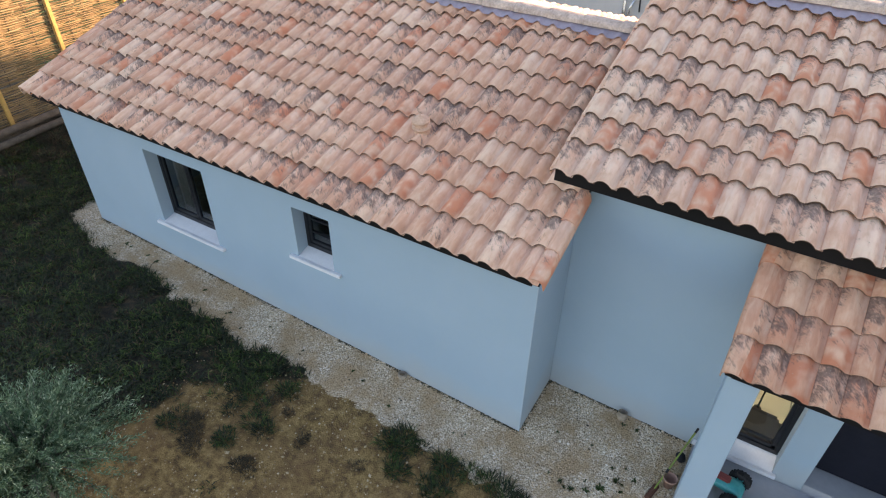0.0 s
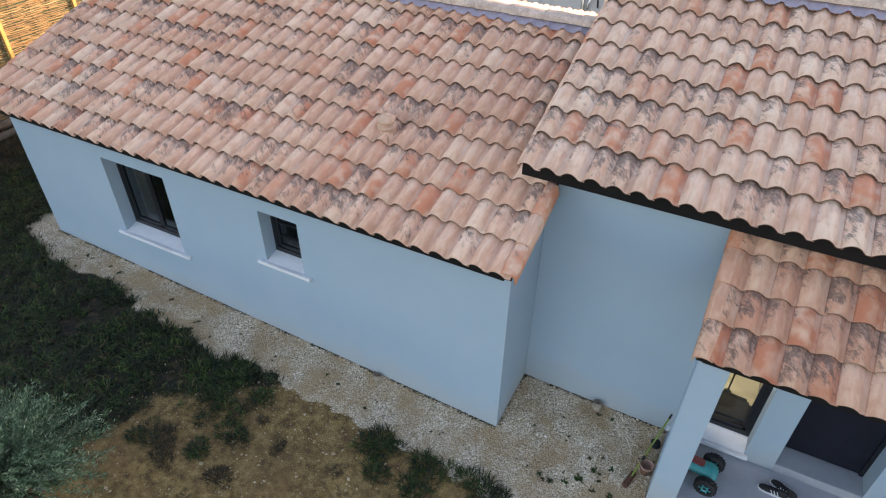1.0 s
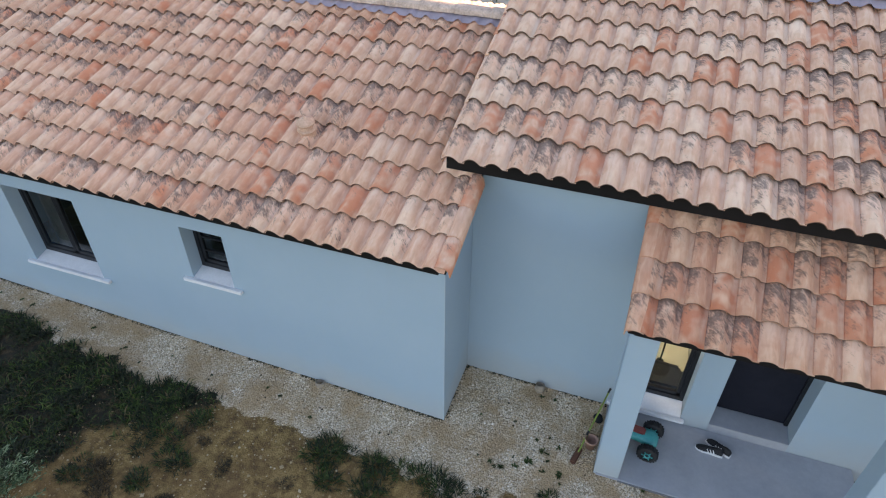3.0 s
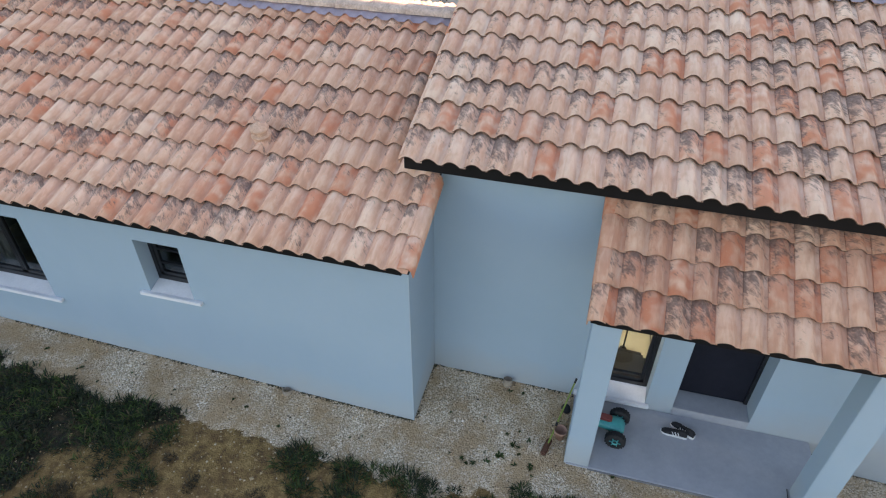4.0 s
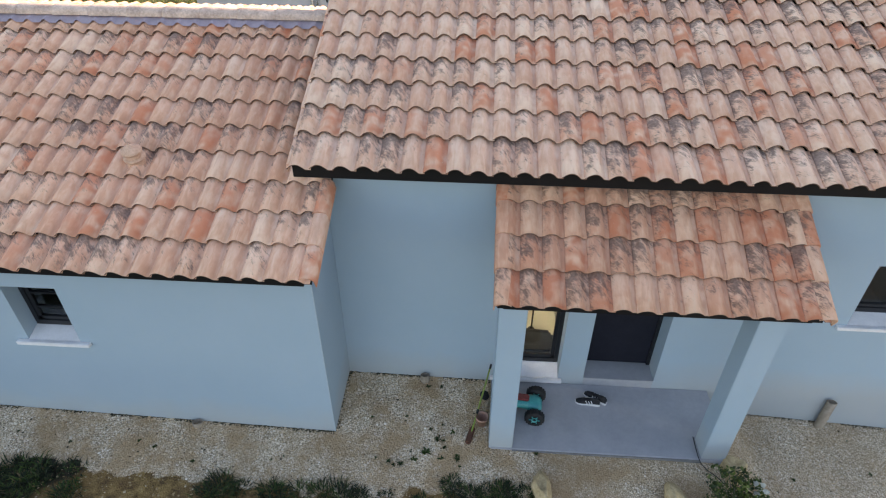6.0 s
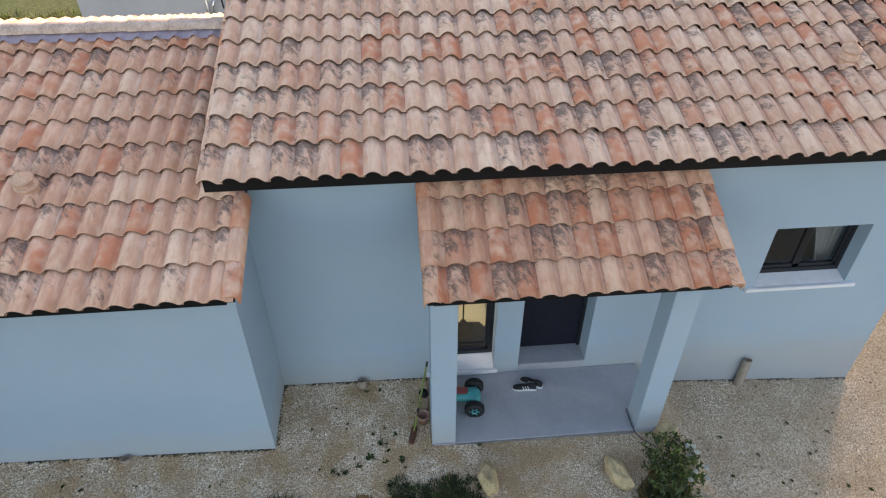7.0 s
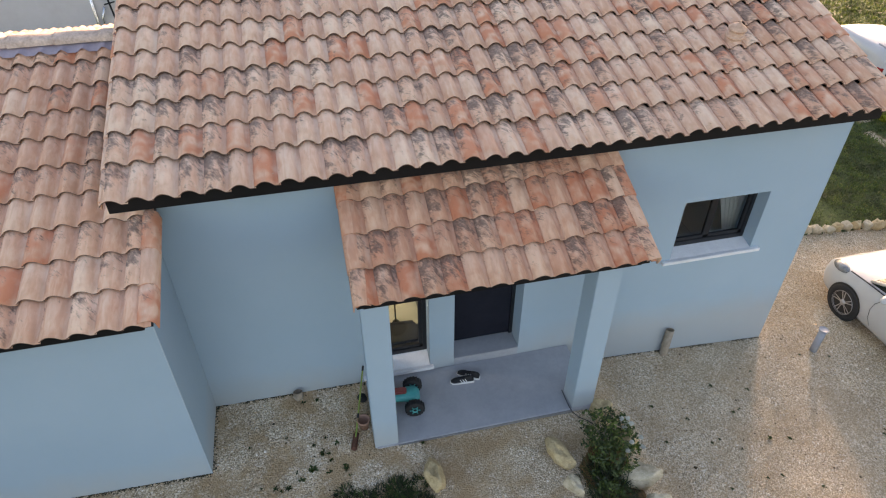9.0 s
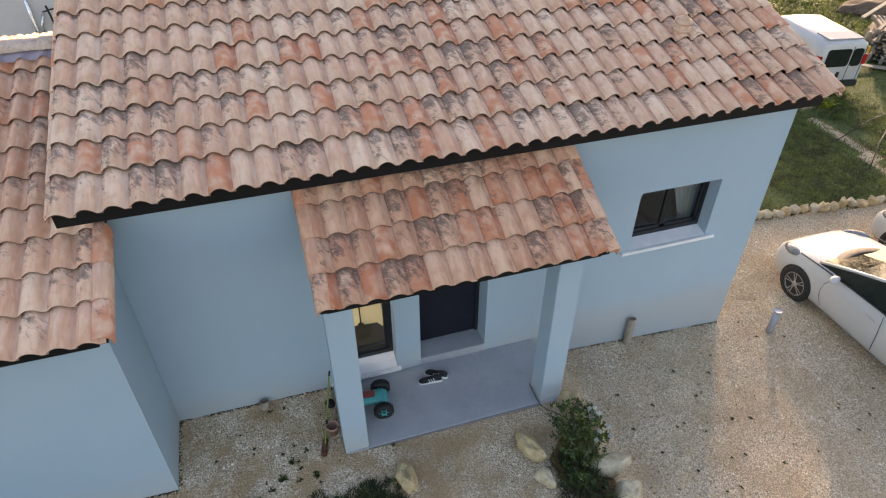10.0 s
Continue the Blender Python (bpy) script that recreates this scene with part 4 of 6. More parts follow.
ride = thing("ride_on_toy", "teal and red ride-on toy quad with black wheels", "toy vehicle", Matrix.Translation((2.42, 0.53, -0.04)) @ Matrix.Rotation(radians(-6), 4, "Z") )
bm = bmesh.new()
stations = [(-0.36, 0.07, 0.12, 0.20), (-0.25, 0.12, 0.11, 0.27), (-0.08, 0.10, 0.12, 0.24), (0.06, 0.10, 0.11, 0.25), (0.18, 0.12, 0.11, 0.24), (0.27, 0.08, 0.13, 0.19)]
rings = []
for x, hw, z0, z1 in stations:
    rings.append([bm.verts.new((x, s * hw * k, z)) for s, k, z in ((-1, 0.7, z0), (-1, 1, (z0 + z1) / 2), (-1, 0.75, z1 - 0.02), (0, 0, z1), (1, 0.75, z1 - 0.02), (1, 1, (z0 + z1) / 2), (1, 0.7, z0))])
for a, b in zip(rings, rings[1:]):
    for k in range(7):
        bm.faces.new((a[k], a[(k + 1) % 7], b[(k + 1) % 7], b[k]))
bm.faces.new(rings[0])
bm.faces.new(rings[-1][::-1])
bmesh.ops.recalc_face_normals(bm, faces=bm.faces)
bmesh.ops.subdivide_edges(bm, edges=bm.edges[:], cuts=1, use_grid_fill=True, smooth=0.6)
part("body", bm, TEAL, ride, smooth=True)
part("seat", box(-0.20, 0.10, -0.055, 0.055, 0.235, 0.275, 0.015), RED_PLASTIC, ride, "faded red seat strip")
part("axle", tube([(0.19, -0.2, 0.125), (0.19, 0.2, 0.125)], 0.014), SHOE_BLACK, ride)
part("axle", tube([(-0.26, -0.18, 0.125), (-0.26, 0.18, 0.125)], 0.014), SHOE_BLACK, ride)
part("handlebar", tube([(-0.20, -0.17, 0.40), (-0.23, -0.05, 0.42), (-0.25, 0, 0.27), (-0.23, 0.05, 0.42), (-0.20, 0.17, 0.40)], 0.013), SHOE_BLACK, ride)
for x, y in ((0.19, -0.20), (0.19, 0.19), (-0.26, -0.18), (-0.26, 0.18)):
    wheel_toy(ride, x, y, 0.125, 0.095)


def shoe(place, flip):
    s = thing("trainer", "black trainer with white sole and side stripes", "shoe", place, "pair of trainers")
    def loft(rows):
        bm = bmesh.new()
        rr = []
        for x, hw, z0, z1, off in rows:
            rr.append([bm.verts.new((x, off * flip + hw * math.cos(a), z0 + (z1 - z0) * (0.5 + 0.5 * math.sin(a)))) for a in (2 * math.pi * k / 12 for k in range(12))])
        for a, b in zip(rr, rr[1:]):
            for k in range(12):
                bm.faces.new((a[k], a[(k + 1) % 12], b[(k + 1) % 12], b[k]))
        bm.faces.new(rr[0][::-1])
        bm.faces.new(rr[-1])
        return bm
    part("upper", loft([(-0.135, 0.028, 0.02, 0.075, 0), (-0.11, 0.036, 0.018, 0.10, 0), (-0.05, 0.037, 0.018, 0.095, 0), (0.0, 0.038, 0.018, 0.082, 0.003), (0.06, 0.043, 0.018, 0.066, 0.006), (0.11, 0.039, 0.018, 0.05, 0.006), (0.14, 0.02, 0.02, 0.035, 0.003)]), SHOE_BLACK, s, smooth=True)
    part("sole", loft([(-0.142, 0.03, 0.0, 0.028, 0), (-0.11, 0.039, 0.0, 0.03, 0), (0.0, 0.041, 0.0, 0.027, 0.003), (0.07, 0.047, 0.0, 0.026, 0.006), (0.12, 0.041, 0.003, 0.026, 0.006), (0.148, 0.02, 0.008, 0.024, 0.003)]), SHOE_WHITE, s, smooth=True)
    for side in (-1, 1):
        for k in range(3):
            part("side_stripe", tube([(-0.055 + k * 0.03, side * 0.040, 0.030), (-0.045 + k * 0.03, side * 0.0385, 0.055), (-0.03 + k * 0.03, side * 0.026, 0.080 - k * 0.006)], 0.0055, 6), SHOE_WHITE, s)
    part("opening", loft([(-0.115, 0.018, 0.085, 0.101, 0), (-0.07, 0.024, 0.083, 0.101, 0), (-0.03, 0.016, 0.08, 0.094, 0)]), RUBBER, s, smooth=True)
    for k in range(4):
        part("lace", tube([(0.0 + k * 0.016, -0.018, 0.082 - k * 0.004), (0.006 + k * 0.016, 0, 0.088 - k * 0.0045), (0.0 + k * 0.016, 0.018, 0.082 - k * 0.004)], 0.003, 5), SHOE_BLACK, s)


shoe(Matrix.Translation((3.34, 0.69, -0.04)) @ Matrix.Rotation(radians(172), 4, "Z") @ Matrix.Scale(1.16, 4), 1)
shoe(Matrix.Translation((3.45, 0.765, -0.04)) @ Matrix.Rotation(radians(150), 4, "Z") @ Matrix.Scale(1.16, 4), -1)


# ---- stones and plants ----
def rock(x, y, lx, ly, h, turn, material, seed, label, group="", sink=0.25, name="rock"):
    bm = bmesh.new()
    bmesh.ops.create_icosphere(bm, subdivisions=4, radius=0.5)
    off = Vector((seed * 3.7, seed * 1.3, seed * 0.7))
    for v in bm.verts:
        p = v.co.copy()
        k = 1 + 0.42 * noise.noise(p * 1.9 + off) + 0.20 * noise.noise(p * 5 + off) + 0.10 * abs(noise.noise(p * 11 + off)) - 0.06 * abs(noise.noise(p * 21 + off))
        for c in range(7):
            cut = Vector((math.sin(seed * 2.1 + c * 2.4), math.cos(seed * 1.7 + c * 1.9), math.sin(seed + c * 3.1) * 0.8)).normalized()
            over = p.dot(cut) * k - 0.37
            if over > 0:
                p = p - cut * (over / k) * 0.85
        q = Vector((max(-0.42, min(0.42, p.x)), max(-0.42, min(0.42, p.y)), max(-0.4, min(0.36, p.z)))) * k
        v.co = Vector((q.x * lx / 0.84, q.y * ly / 0.84, q.z * h / 0.76))
    ob = finish(name, bm, material, smooth=True, place=on_ground(x, y, h * (0.5 - sink)) @ Matrix.Rotation(turn, 4, "Z"))
    return tagged(ob, label, "rock", group)


rock(2.63, -0.66, 0.22, 0.42, 0.26, 0.05, LIMESTONE, 1, "long yellowish limestone boulder by the path", "path boulders")
rock(4.24, -0.72, 0.23, 0.42, 0.26, 0.22, LIMESTONE, 2, "long yellowish limestone boulder by the path", "path boulders")
rock(4.25, -1.16, 0.14, 0.29, 0.22, 0.3, LIMESTONE_PALE, 3, "pale limestone boulder by the path", "path boulders")
rock(5.06, -0.17, 0.26, 0.34, 0.30, -0.3, LIMESTONE, 4, "pointed limestone boulder at the foot of the pillar", "bed boulders", 0.2)
rock(5.22, -0.66, 0.24, 0.28, 0.30, 0.5, LIMESTONE, 5, "limestone boulder edging the flower bed", "bed boulders", 0.15)
rock(5.14, -1.16, 0.44, 0.34, 0.30, -0.25, LIMESTONE_PALE, 6, "broad flat pale limestone boulder edging the flower bed", "bed boulders", 0.2)
rock(5.16, -1.60, 0.36, 0.30, 0.32, 0.4, LIMESTONE_PALE, 7, "pale limestone boulder edging the flower bed", "bed boulders", 0.2)
rng = random.Random(21)
x = 10.9
k = 0
while x < 17.0:
    s = rng.uniform(0.15, 0.27)
    rock(x, 3.42 - (x - 11.6) * 0.115 + rng.uniform(-0.05, 0.05), s, rng.uniform(0.15, 0.22), rng.uniform(0.16, 0.24), rng.uniform(-0.5, 0.5), rng.choice((LIMESTONE, LIMESTONE_PALE, LIMESTONE_PALE)), 30 + k, "rounded limestone in the row that edges the lawn", "edging stones", 0.2)
    x += s * 0.95 + rng.uniform(0.0, 0.06)
    k += 1


def blades(name, spots, material, label, category, height, width, lean, per, spread, seed, kind=""):
    """Tufts of bent blades: spots are (x, y, scale)."""
    r = np.random.default_rng(seed)
    vs, fs = [], []
    for sx, sy, sc in spots:
        for _ in range(per):
            a, d = r.uniform(0, 2 * math.pi), spread * sc * math.sqrt(r.uniform(0, 1))
            px, py = sx + math.cos(a) * d, sy + math.sin(a) * d
            pz = ground_z(px, py) - 0.01
            h = height * sc * r.uniform(0.45, 1.15)
            b = a + r.normal(0, 0.7)
            l = lean * h * r.uniform(0.3, 1.3)
            dx, dy = math.cos(b), math.sin(b)
            w = width * r.uniform(0.6, 1.3)
            n = len(vs)
            vs += [(px - dy * w, py + dx * w, pz), (px + dy * w, py - dx * w, pz),
                   (px + dx * l * 0.4 - dy * w * 0.8, py + dy * l * 0.4 + dx * w * 0.8, pz + h * 0.65), (px + dx * l * 0.4 + dy * w * 0.8, py + dy * l * 0.4 - dx * w * 0.8, pz + h * 0.65),
                   (px + dx * l, py + dy * l, pz + h * (1.0 - 0.25 * lean))]
            fs += [(n, n + 1, n + 3, n + 2), (n + 2, n + 3, n + 4)]
    ob = raw(name, vs, fs, material, None, label)
    return tagged(ob, category=category, kind=kind)


r = np.random.default_rng(4)
spots = []
while len(spots) < 5400:
    x, y = r.uniform(-12.0, -2.3), r.uniform(-4.2, 2.5)
    if x > -8.5 and y > -0.2:
        continue
    g, t = zones(x, y)
    if g < 0.4 and t > r.uniform(0.25, 0.9) and noise.noise((x * 1.5, y * 1.5, 9.0)) + 0.5 * noise.noise((x * 4.5, y * 4.5, 2.0)) > r.uniform(-0.55, 0.2):
        spots.append((x, y, r.uniform(0.6, 1.5)))
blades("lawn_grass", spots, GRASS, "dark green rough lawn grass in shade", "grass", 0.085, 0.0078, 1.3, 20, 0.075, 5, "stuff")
spots = []
while len(spots) < 6500:
    x, y = (r.uniform(8.7, 18), r.uniform(3.3, 9)) if len(spots) % 2 else (r.uniform(8.7, 27), r.uniform(3.5, 18))
    if noise.noise((x * 0.7, y * 0.7, 2.0)) > -0.45 and y > 3.5 - (x - 11.6) * 0.115 and abs(x - 16.0 + 0.145 * (7.14 - y)) > 0.22:
        spots.append((x, y, r.uniform(0.7, 1.7)))
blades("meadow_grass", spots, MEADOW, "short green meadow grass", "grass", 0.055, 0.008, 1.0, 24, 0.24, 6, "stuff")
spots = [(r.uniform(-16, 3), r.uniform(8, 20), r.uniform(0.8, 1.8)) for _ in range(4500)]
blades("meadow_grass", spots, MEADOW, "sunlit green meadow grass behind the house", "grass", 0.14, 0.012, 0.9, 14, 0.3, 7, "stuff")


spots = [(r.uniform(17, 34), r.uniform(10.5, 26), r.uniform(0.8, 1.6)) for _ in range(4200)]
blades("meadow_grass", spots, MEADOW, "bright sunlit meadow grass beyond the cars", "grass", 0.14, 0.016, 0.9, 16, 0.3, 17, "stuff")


def weed(x, y, size, seed, label="dark green grassy weed clump on bare earth", dry=False, tall=0.115):
    rw = random.Random(seed)
    tufts = [(x, y, 0.8)] + [(x + rw.gauss(0, 0.13) * size, y + rw.gauss(0, 0.10) * size, rw.uniform(0.4, 0.8)) for _ in range(3)]
    blades("weed_clump", tufts, DRY if dry else GRASS, label, "weed", tall * size, 0.0055, 1.3, int(110 * size), 0.17 * size, seed)


for i, (x, y, s) in enumerate(((-1.23, -1.05, 1.3), (-1.1, -1.30, 1.0), (-0.62, -0.93, 1.1), (-0.42, -1.12, 1.1), (0.22, -0.93, 1.4), (0.50, -1.0, 1.0), (-3.25, -1.50, 1.2), (-3.0, -1.75, 1.1),
                               (-3.1, -2.15, 0.9), (-3.95, -2.35, 0.8), (-3.6, -1.35, 1.0), (-2.9, -1.15, 0.9), (1.55, -0.72, 0.8), (1.85, -0.80, 0.9), (2.15, -0.72, 1.0), (2.3, -0.86, 0.9), (2.05, -0.95, 1.0), (2.42, -0.72, 0.8), (2.45, -0.95, 0.9), (1.2, -0.9, 0.7))):
    weed(x, y, s, 50 + i)
for i, (x, y, s) in enumerate(((-3.6, -2.25, 0.9), (-3.35, -2.45, 0.8), (-2.7, -2.3, 0.7), (-1.45, -1.55, 0.5), (-3.05, -1.40, 0.8), (-2.3, -1.6, 0.5))):
    weed(x, y, s, 80 + i, "dry brown weed tuft on bare earth", True)


def rosette(x, y, size, seed):
    """A small broad-leaved weed pressed to the gravel."""
    rr = random.Random(seed)
    w = thing("gravel_weed", "small broad-leaved green weed in the gravel", "weed", on_ground(x, y, 0.012), "weeds in the gravel")
    for k in range(rr.randint(11, 16)):
        a = rr.uniform(0, 6.28)
        l, wd = size * rr.uniform(0.35, 1.0), size * rr.uniform(0.10, 0.18)
        bm = bmesh.new()
        pts = [(0, 0, 0), (l * 0.4, wd, 0.015), (l * 0.75, wd * 0.8, 0.02), (l, 0, 0.005), (l * 0.75, -wd * 0.8, 0.02), (l * 0.4, -wd, 0.015)]
        vs = [bm.verts.new(Matrix.Rotation(a, 3, "Z") @ Vector(p)) for p in pts]
        mid = bm.verts.new(Matrix.Rotation(a, 3, "Z") @ Vector((l * 0.5, 0, 0.008)))
        for i in range(6):
            bm.faces.new((vs[i], vs[(i + 1) % 6], mid))
        part("leaf", bm, SHRUB_LEAF, w)


rr = random.Random(8)
for i, (x, y, s) in enumerate(((1.35, -0.02, 0.09), (1.2, -0.22, 0.12), (1.52, 0.1, 0.08), (1.05, -0.35, 0.09), (0.75, -0.4, 0.07), (1.6, -0.3, 0.08), (1.15, 0.82, 0.07), (2.6, -0.15, 0.05), (-2.2, -0.45, 0.05),
                               (-5.4, -0.35, 0.07), (-6.6, -0.3, 0.07), (-7.4, -0.25, 0.08), (7.1, 0.2, 0.06), (6.4, -0.3, 0.05), (7.4, -0.8, 0.06), (6.9, -0.9, 0.05), (5.9, -0.6, 0.05), (7.9, 0.35, 0.05), (-4.7, -0.5, 0.06), (0.45, 0.25, 0.04), (0.9, 0.3, 0.04))):
    rosette(x, y, s * 0.75, 200 + i)
    for j in range(2 if i < 7 else 0):
        rosette(x + rr.uniform(-0.2, 0.2), y + rr.uniform(-0.15, 0.15), s * rr.uniform(0.35, 0.6), 300 + i * 3 + j)


for i in range(22):
    rosette(rr.uniform(5.6, 9.6), rr.uniform(-1.8, 0.8), rr.uniform(0.02, 0.045), 500 + i)
for i in range(14):
    rosette(rr.uniform(-7.5, -0.5), rr.uniform(-0.7, -0.25), rr.uniform(0.02, 0.045), 540 + i)


def shrub(x, y, z, radius, height, count, seed, flowers=9, label="dark green leafy bush with white flower heads"):
    """A leafy bush on thin stems, with white flower heads on one side."""
    rg = np.random.default_rng(seed)
    b = thing("leafy_bush", label, "bush", Matrix.Translation((x, y, z)))
    for k in range(14):
        a, t = rg.uniform(0, 6.28), rg.uniform(0.2, 0.9)
        part("stem", tube([(0, 0, -0.05), (math.cos(a) * radius * t * 0.4, math.sin(a) * radius * t * 0.6, height * 0.5), (math.cos(a) * radius * t, math.sin(a) * radius * t * 1.2, height * rg.uniform(0.7, 1.0))], [0.009, 0.006, 0.003], 5), BARK, b)
    def cloud(name, n, material, size, where, label=""):
        vs, fs = [], []
        for _ in range(n):
            c = where()
            d = Vector(rg.normal(0, 1, 3)).normalized()
            u = d.orthogonal().normalized()
            s = size * rg.uniform(0.6, 1.3)
            w = u.cross(d)
            i = len(vs)
            vs += [c - d * s, c + u * s * 0.42, c + d * s, c - u * s * 0.42 + w * s * 0.1]
            fs += [(i, i + 1, i + 2, i + 3)]
        part(name, mesh_from(vs, fs), material, b, label)
    def anywhere():
        while True:
            p = Vector(rg.uniform(-1, 1, 3))
            q = Vector((p.x * radius, p.y * radius * 1.45, height * 0.55 + p.z * height * 0.5))
            if p.length < 1 + 0.35 * noise.noise(p * 2.2 + Vector((seed, 0, 0))) and noise.noise(q * 8) > 0.02:
                return q
    cloud("foliage", count, SHRUB_LEAF, 0.028, anywhere)
    heads = [Vector((radius * rg.uniform(0.25, 0.9), radius * rg.uniform(-0.9, 0.7), height * rg.uniform(0.75, 1.02))) for _ in range(flowers)]
    for h in heads:
        bm = bmesh.new()
        bmesh.ops.create_icosphere(bm, subdivisions=3, radius=0.027, matrix=Matrix.Translation(h))
        for v in bm.verts:
            d = v.co - h
            v.co = h + Vector((d.x, d.y, d.z * 0.5)) * (1 + 0.9 * noise.noise(v.co * 75))
        part("flower_head", bm, PETAL, b, "white flower head")


def mesh_from(vs, fs):
    bm = bmesh.new()
    vv = [bm.verts.new(v) for v in vs]
    for f in fs:
        bm.faces.new([vv[i] for i in f])
    return bm


shrub(4.86, -0.78, -0.12, 0.34, 0.50, 2000, 3)
LOW = "low dark green leafy plant in the flower bed"
shrub(4.66, -1.22, -0.14, 0.16, 0.18, 450, 5, 0, LOW)
shrub(4.78, -1.62, -0.2, 0.18, 0.2, 500, 6, 0, LOW)
shrub(4.60, -2.0, -0.2, 0.18, 0.2, 500, 7, 0, LOW)
weed(4.72, -1.35, 1.5, 120, "low green plants in the flower bed")
weed(4.55, -1.05, 1.2, 121, "low green plants in the flower bed")
weed(4.75, -1.75, 1.5, 122, "low green plants in the flower bed")


def olive_tree(x, y, seed, span=1.2):
    """Forked trunk, limbs and twigs that carry rows of narrow silvery leaves."""
    rg = np.random.default_rng(seed)
    base = ground_z(x, y)
    t = thing("olive_tree", "young olive tree with silvery green narrow leaves", "tree", Matrix.Translation((x, y, base)))
    part("trunk", tube([(0, 0, -0.1), (0.02, 0.01, 0.25), (-0.02, 0.03, 0.55), (0.01, 0.0, 0.8)], [0.075, 0.06, 0.05, 0.04], 10), BARK, t, smooth=True)
    vs, fs = [], []
    twigs = bmesh.new()
    for k in range(560):
        a = rg.uniform(0, 2 * math.pi)
        el = rg.uniform(-0.15, 1.35)
        reach = rg.uniform(0.55, 1.0)
        tip = Vector((math.cos(a) * math.cos(el) * span * reach, math.sin(a) * math.cos(el) * span * reach, 0.72 + math.sin(el) * 0.78 * reach))
        tip *= 1 + 0.2 * noise.noise(tip * 2.0)
        start = Vector((tip.x * 0.12, tip.y * 0.12, 0.55 + 0.2 * rg.uniform()))
        mid = start.lerp(tip, 0.55) + Vector((0, 0, 0.07))
        path = [start, start.lerp(mid, 0.6), mid, mid.lerp(tip, 0.6), tip]
        if k % 5 == 0:
            tube(path, [0.011, 0.009, 0.006, 0.004, 0.002], 4, twigs, cap=False)
        for i in range(84):
            f = 0.30 + 0.70 * i / 83
            p = start.lerp(mid, f / 0.55) if f < 0.55 else mid.lerp(tip, (f - 0.55) / 0.45)
            d = ((tip - mid).normalized() * 0.75 + Vector(rg.normal(0, 0.55, 3)) + Vector((0, 0, 0.25))).normalized()
            u = d.orthogonal()
            u.rotate(Matrix.Rotation(rg.uniform(0, 6.28), 3, d))
            l, w = rg.uniform(0.035, 0.07), rg.uniform(0.0035, 0.0062)
            p = p + Vector(rg.normal(0, 0.018, 3))
            n = len(vs)
            vs += [p, p + d * l * 0.5 + u * w, p + d * l, p + d * l * 0.5 - u * w]
            fs.append((n, n + 1, n + 2, n + 3))
    part("branch_work", twigs, BARK, t)
    raw("crown", vs, fs, OLIVE_LEAF, t)


olive_tree(-4.18, -3.74, 12, 1.26)

# fallen stones and pebbles on the earth
def pebbles(name, n, region, smin, smax, material, label, seed, where, kind="stuff"):
    rg = np.random.default_rng(seed)
    base = np.array([(1, 0, 0), (-1, 0, 0), (0, 1, 0), (0, -1, 0), (0, 0, 0.75), (0, 0, -0.6)], float)
    tri = np.array([(0, 2, 4), (2, 1, 4), (1, 3, 4), (3, 0, 4), (2, 0, 5), (1, 2, 5), (3, 1, 5), (0, 3, 5)])
    out_v, out_f = [], []
    made = 0
    while made < n:
        x, y = rg.uniform(region[0], region[1]), rg.uniform(region[2], region[3])
        if not where(x, y, rg):
            continue
        s = rg.uniform(smin, smax) * (1.0 if rg.uniform() < 0.93 else 1.6)
        v = base * (s * rg.uniform(0.6, 1.25, (6, 3)))
        a = rg.uniform(0, 6.28)
        c, q = math.cos(a), math.sin(a)
        v = np.stack([v[:, 0] * c - v[:, 1] * q, v[:, 0] * q + v[:, 1] * c, v[:, 2] * 0.8], 1)
        v += (x, y, ground_z(x, y) + s * 0.25)
        out_f.append(tri + made * 6)
        out_v.append(v)
        made += 1
    ob = raw(name, np.concatenate(out_v).tolist(), np.concatenate(out_f).tolist(), material, None, label)
    tagged(ob, category="gravel", kind=kind)


def in_gravel(x, y, rg):
    if x < 0.0 and y > -0.01 or (0 <= x < B_R and y > YB - 0.01) or (1.98 < x < 5.05 and y > -0.12):
        return False
    return zones(x, y)[0] > rg.uniform(0.35, 0.8)


pebbles("gravel", 30000, (-9.0, 2.6, -1.2, 1.02), 0.006, 0.015, GRAVEL, "pale crushed limestone gravel along the wall", 31, in_gravel)
pebbles("gravel", 30000, (0.5, 6.6, -2.2, 1.02), 0.005, 0.013, GRAVEL, "pale crushed limestone gravel round the porch", 32, in_gravel)
pebbles("gravel", 44000, (5.2, 11.0, -3.0, 3.3), 0.005, 0.014, GRAVEL, "pale crushed limestone gravel of the parking place", 33, in_gravel)
pebbles("gravel", 9000, (9.0, 15.0, -1.0, 3.3), 0.009, 0.02, GRAVEL, "pale crushed limestone gravel by the cars", 35, in_gravel)
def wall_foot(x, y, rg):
    """A narrow strip where the gravel meets the walls."""
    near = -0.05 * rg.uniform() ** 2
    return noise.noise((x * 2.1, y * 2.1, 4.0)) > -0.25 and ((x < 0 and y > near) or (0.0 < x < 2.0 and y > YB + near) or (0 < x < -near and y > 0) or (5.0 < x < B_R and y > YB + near))


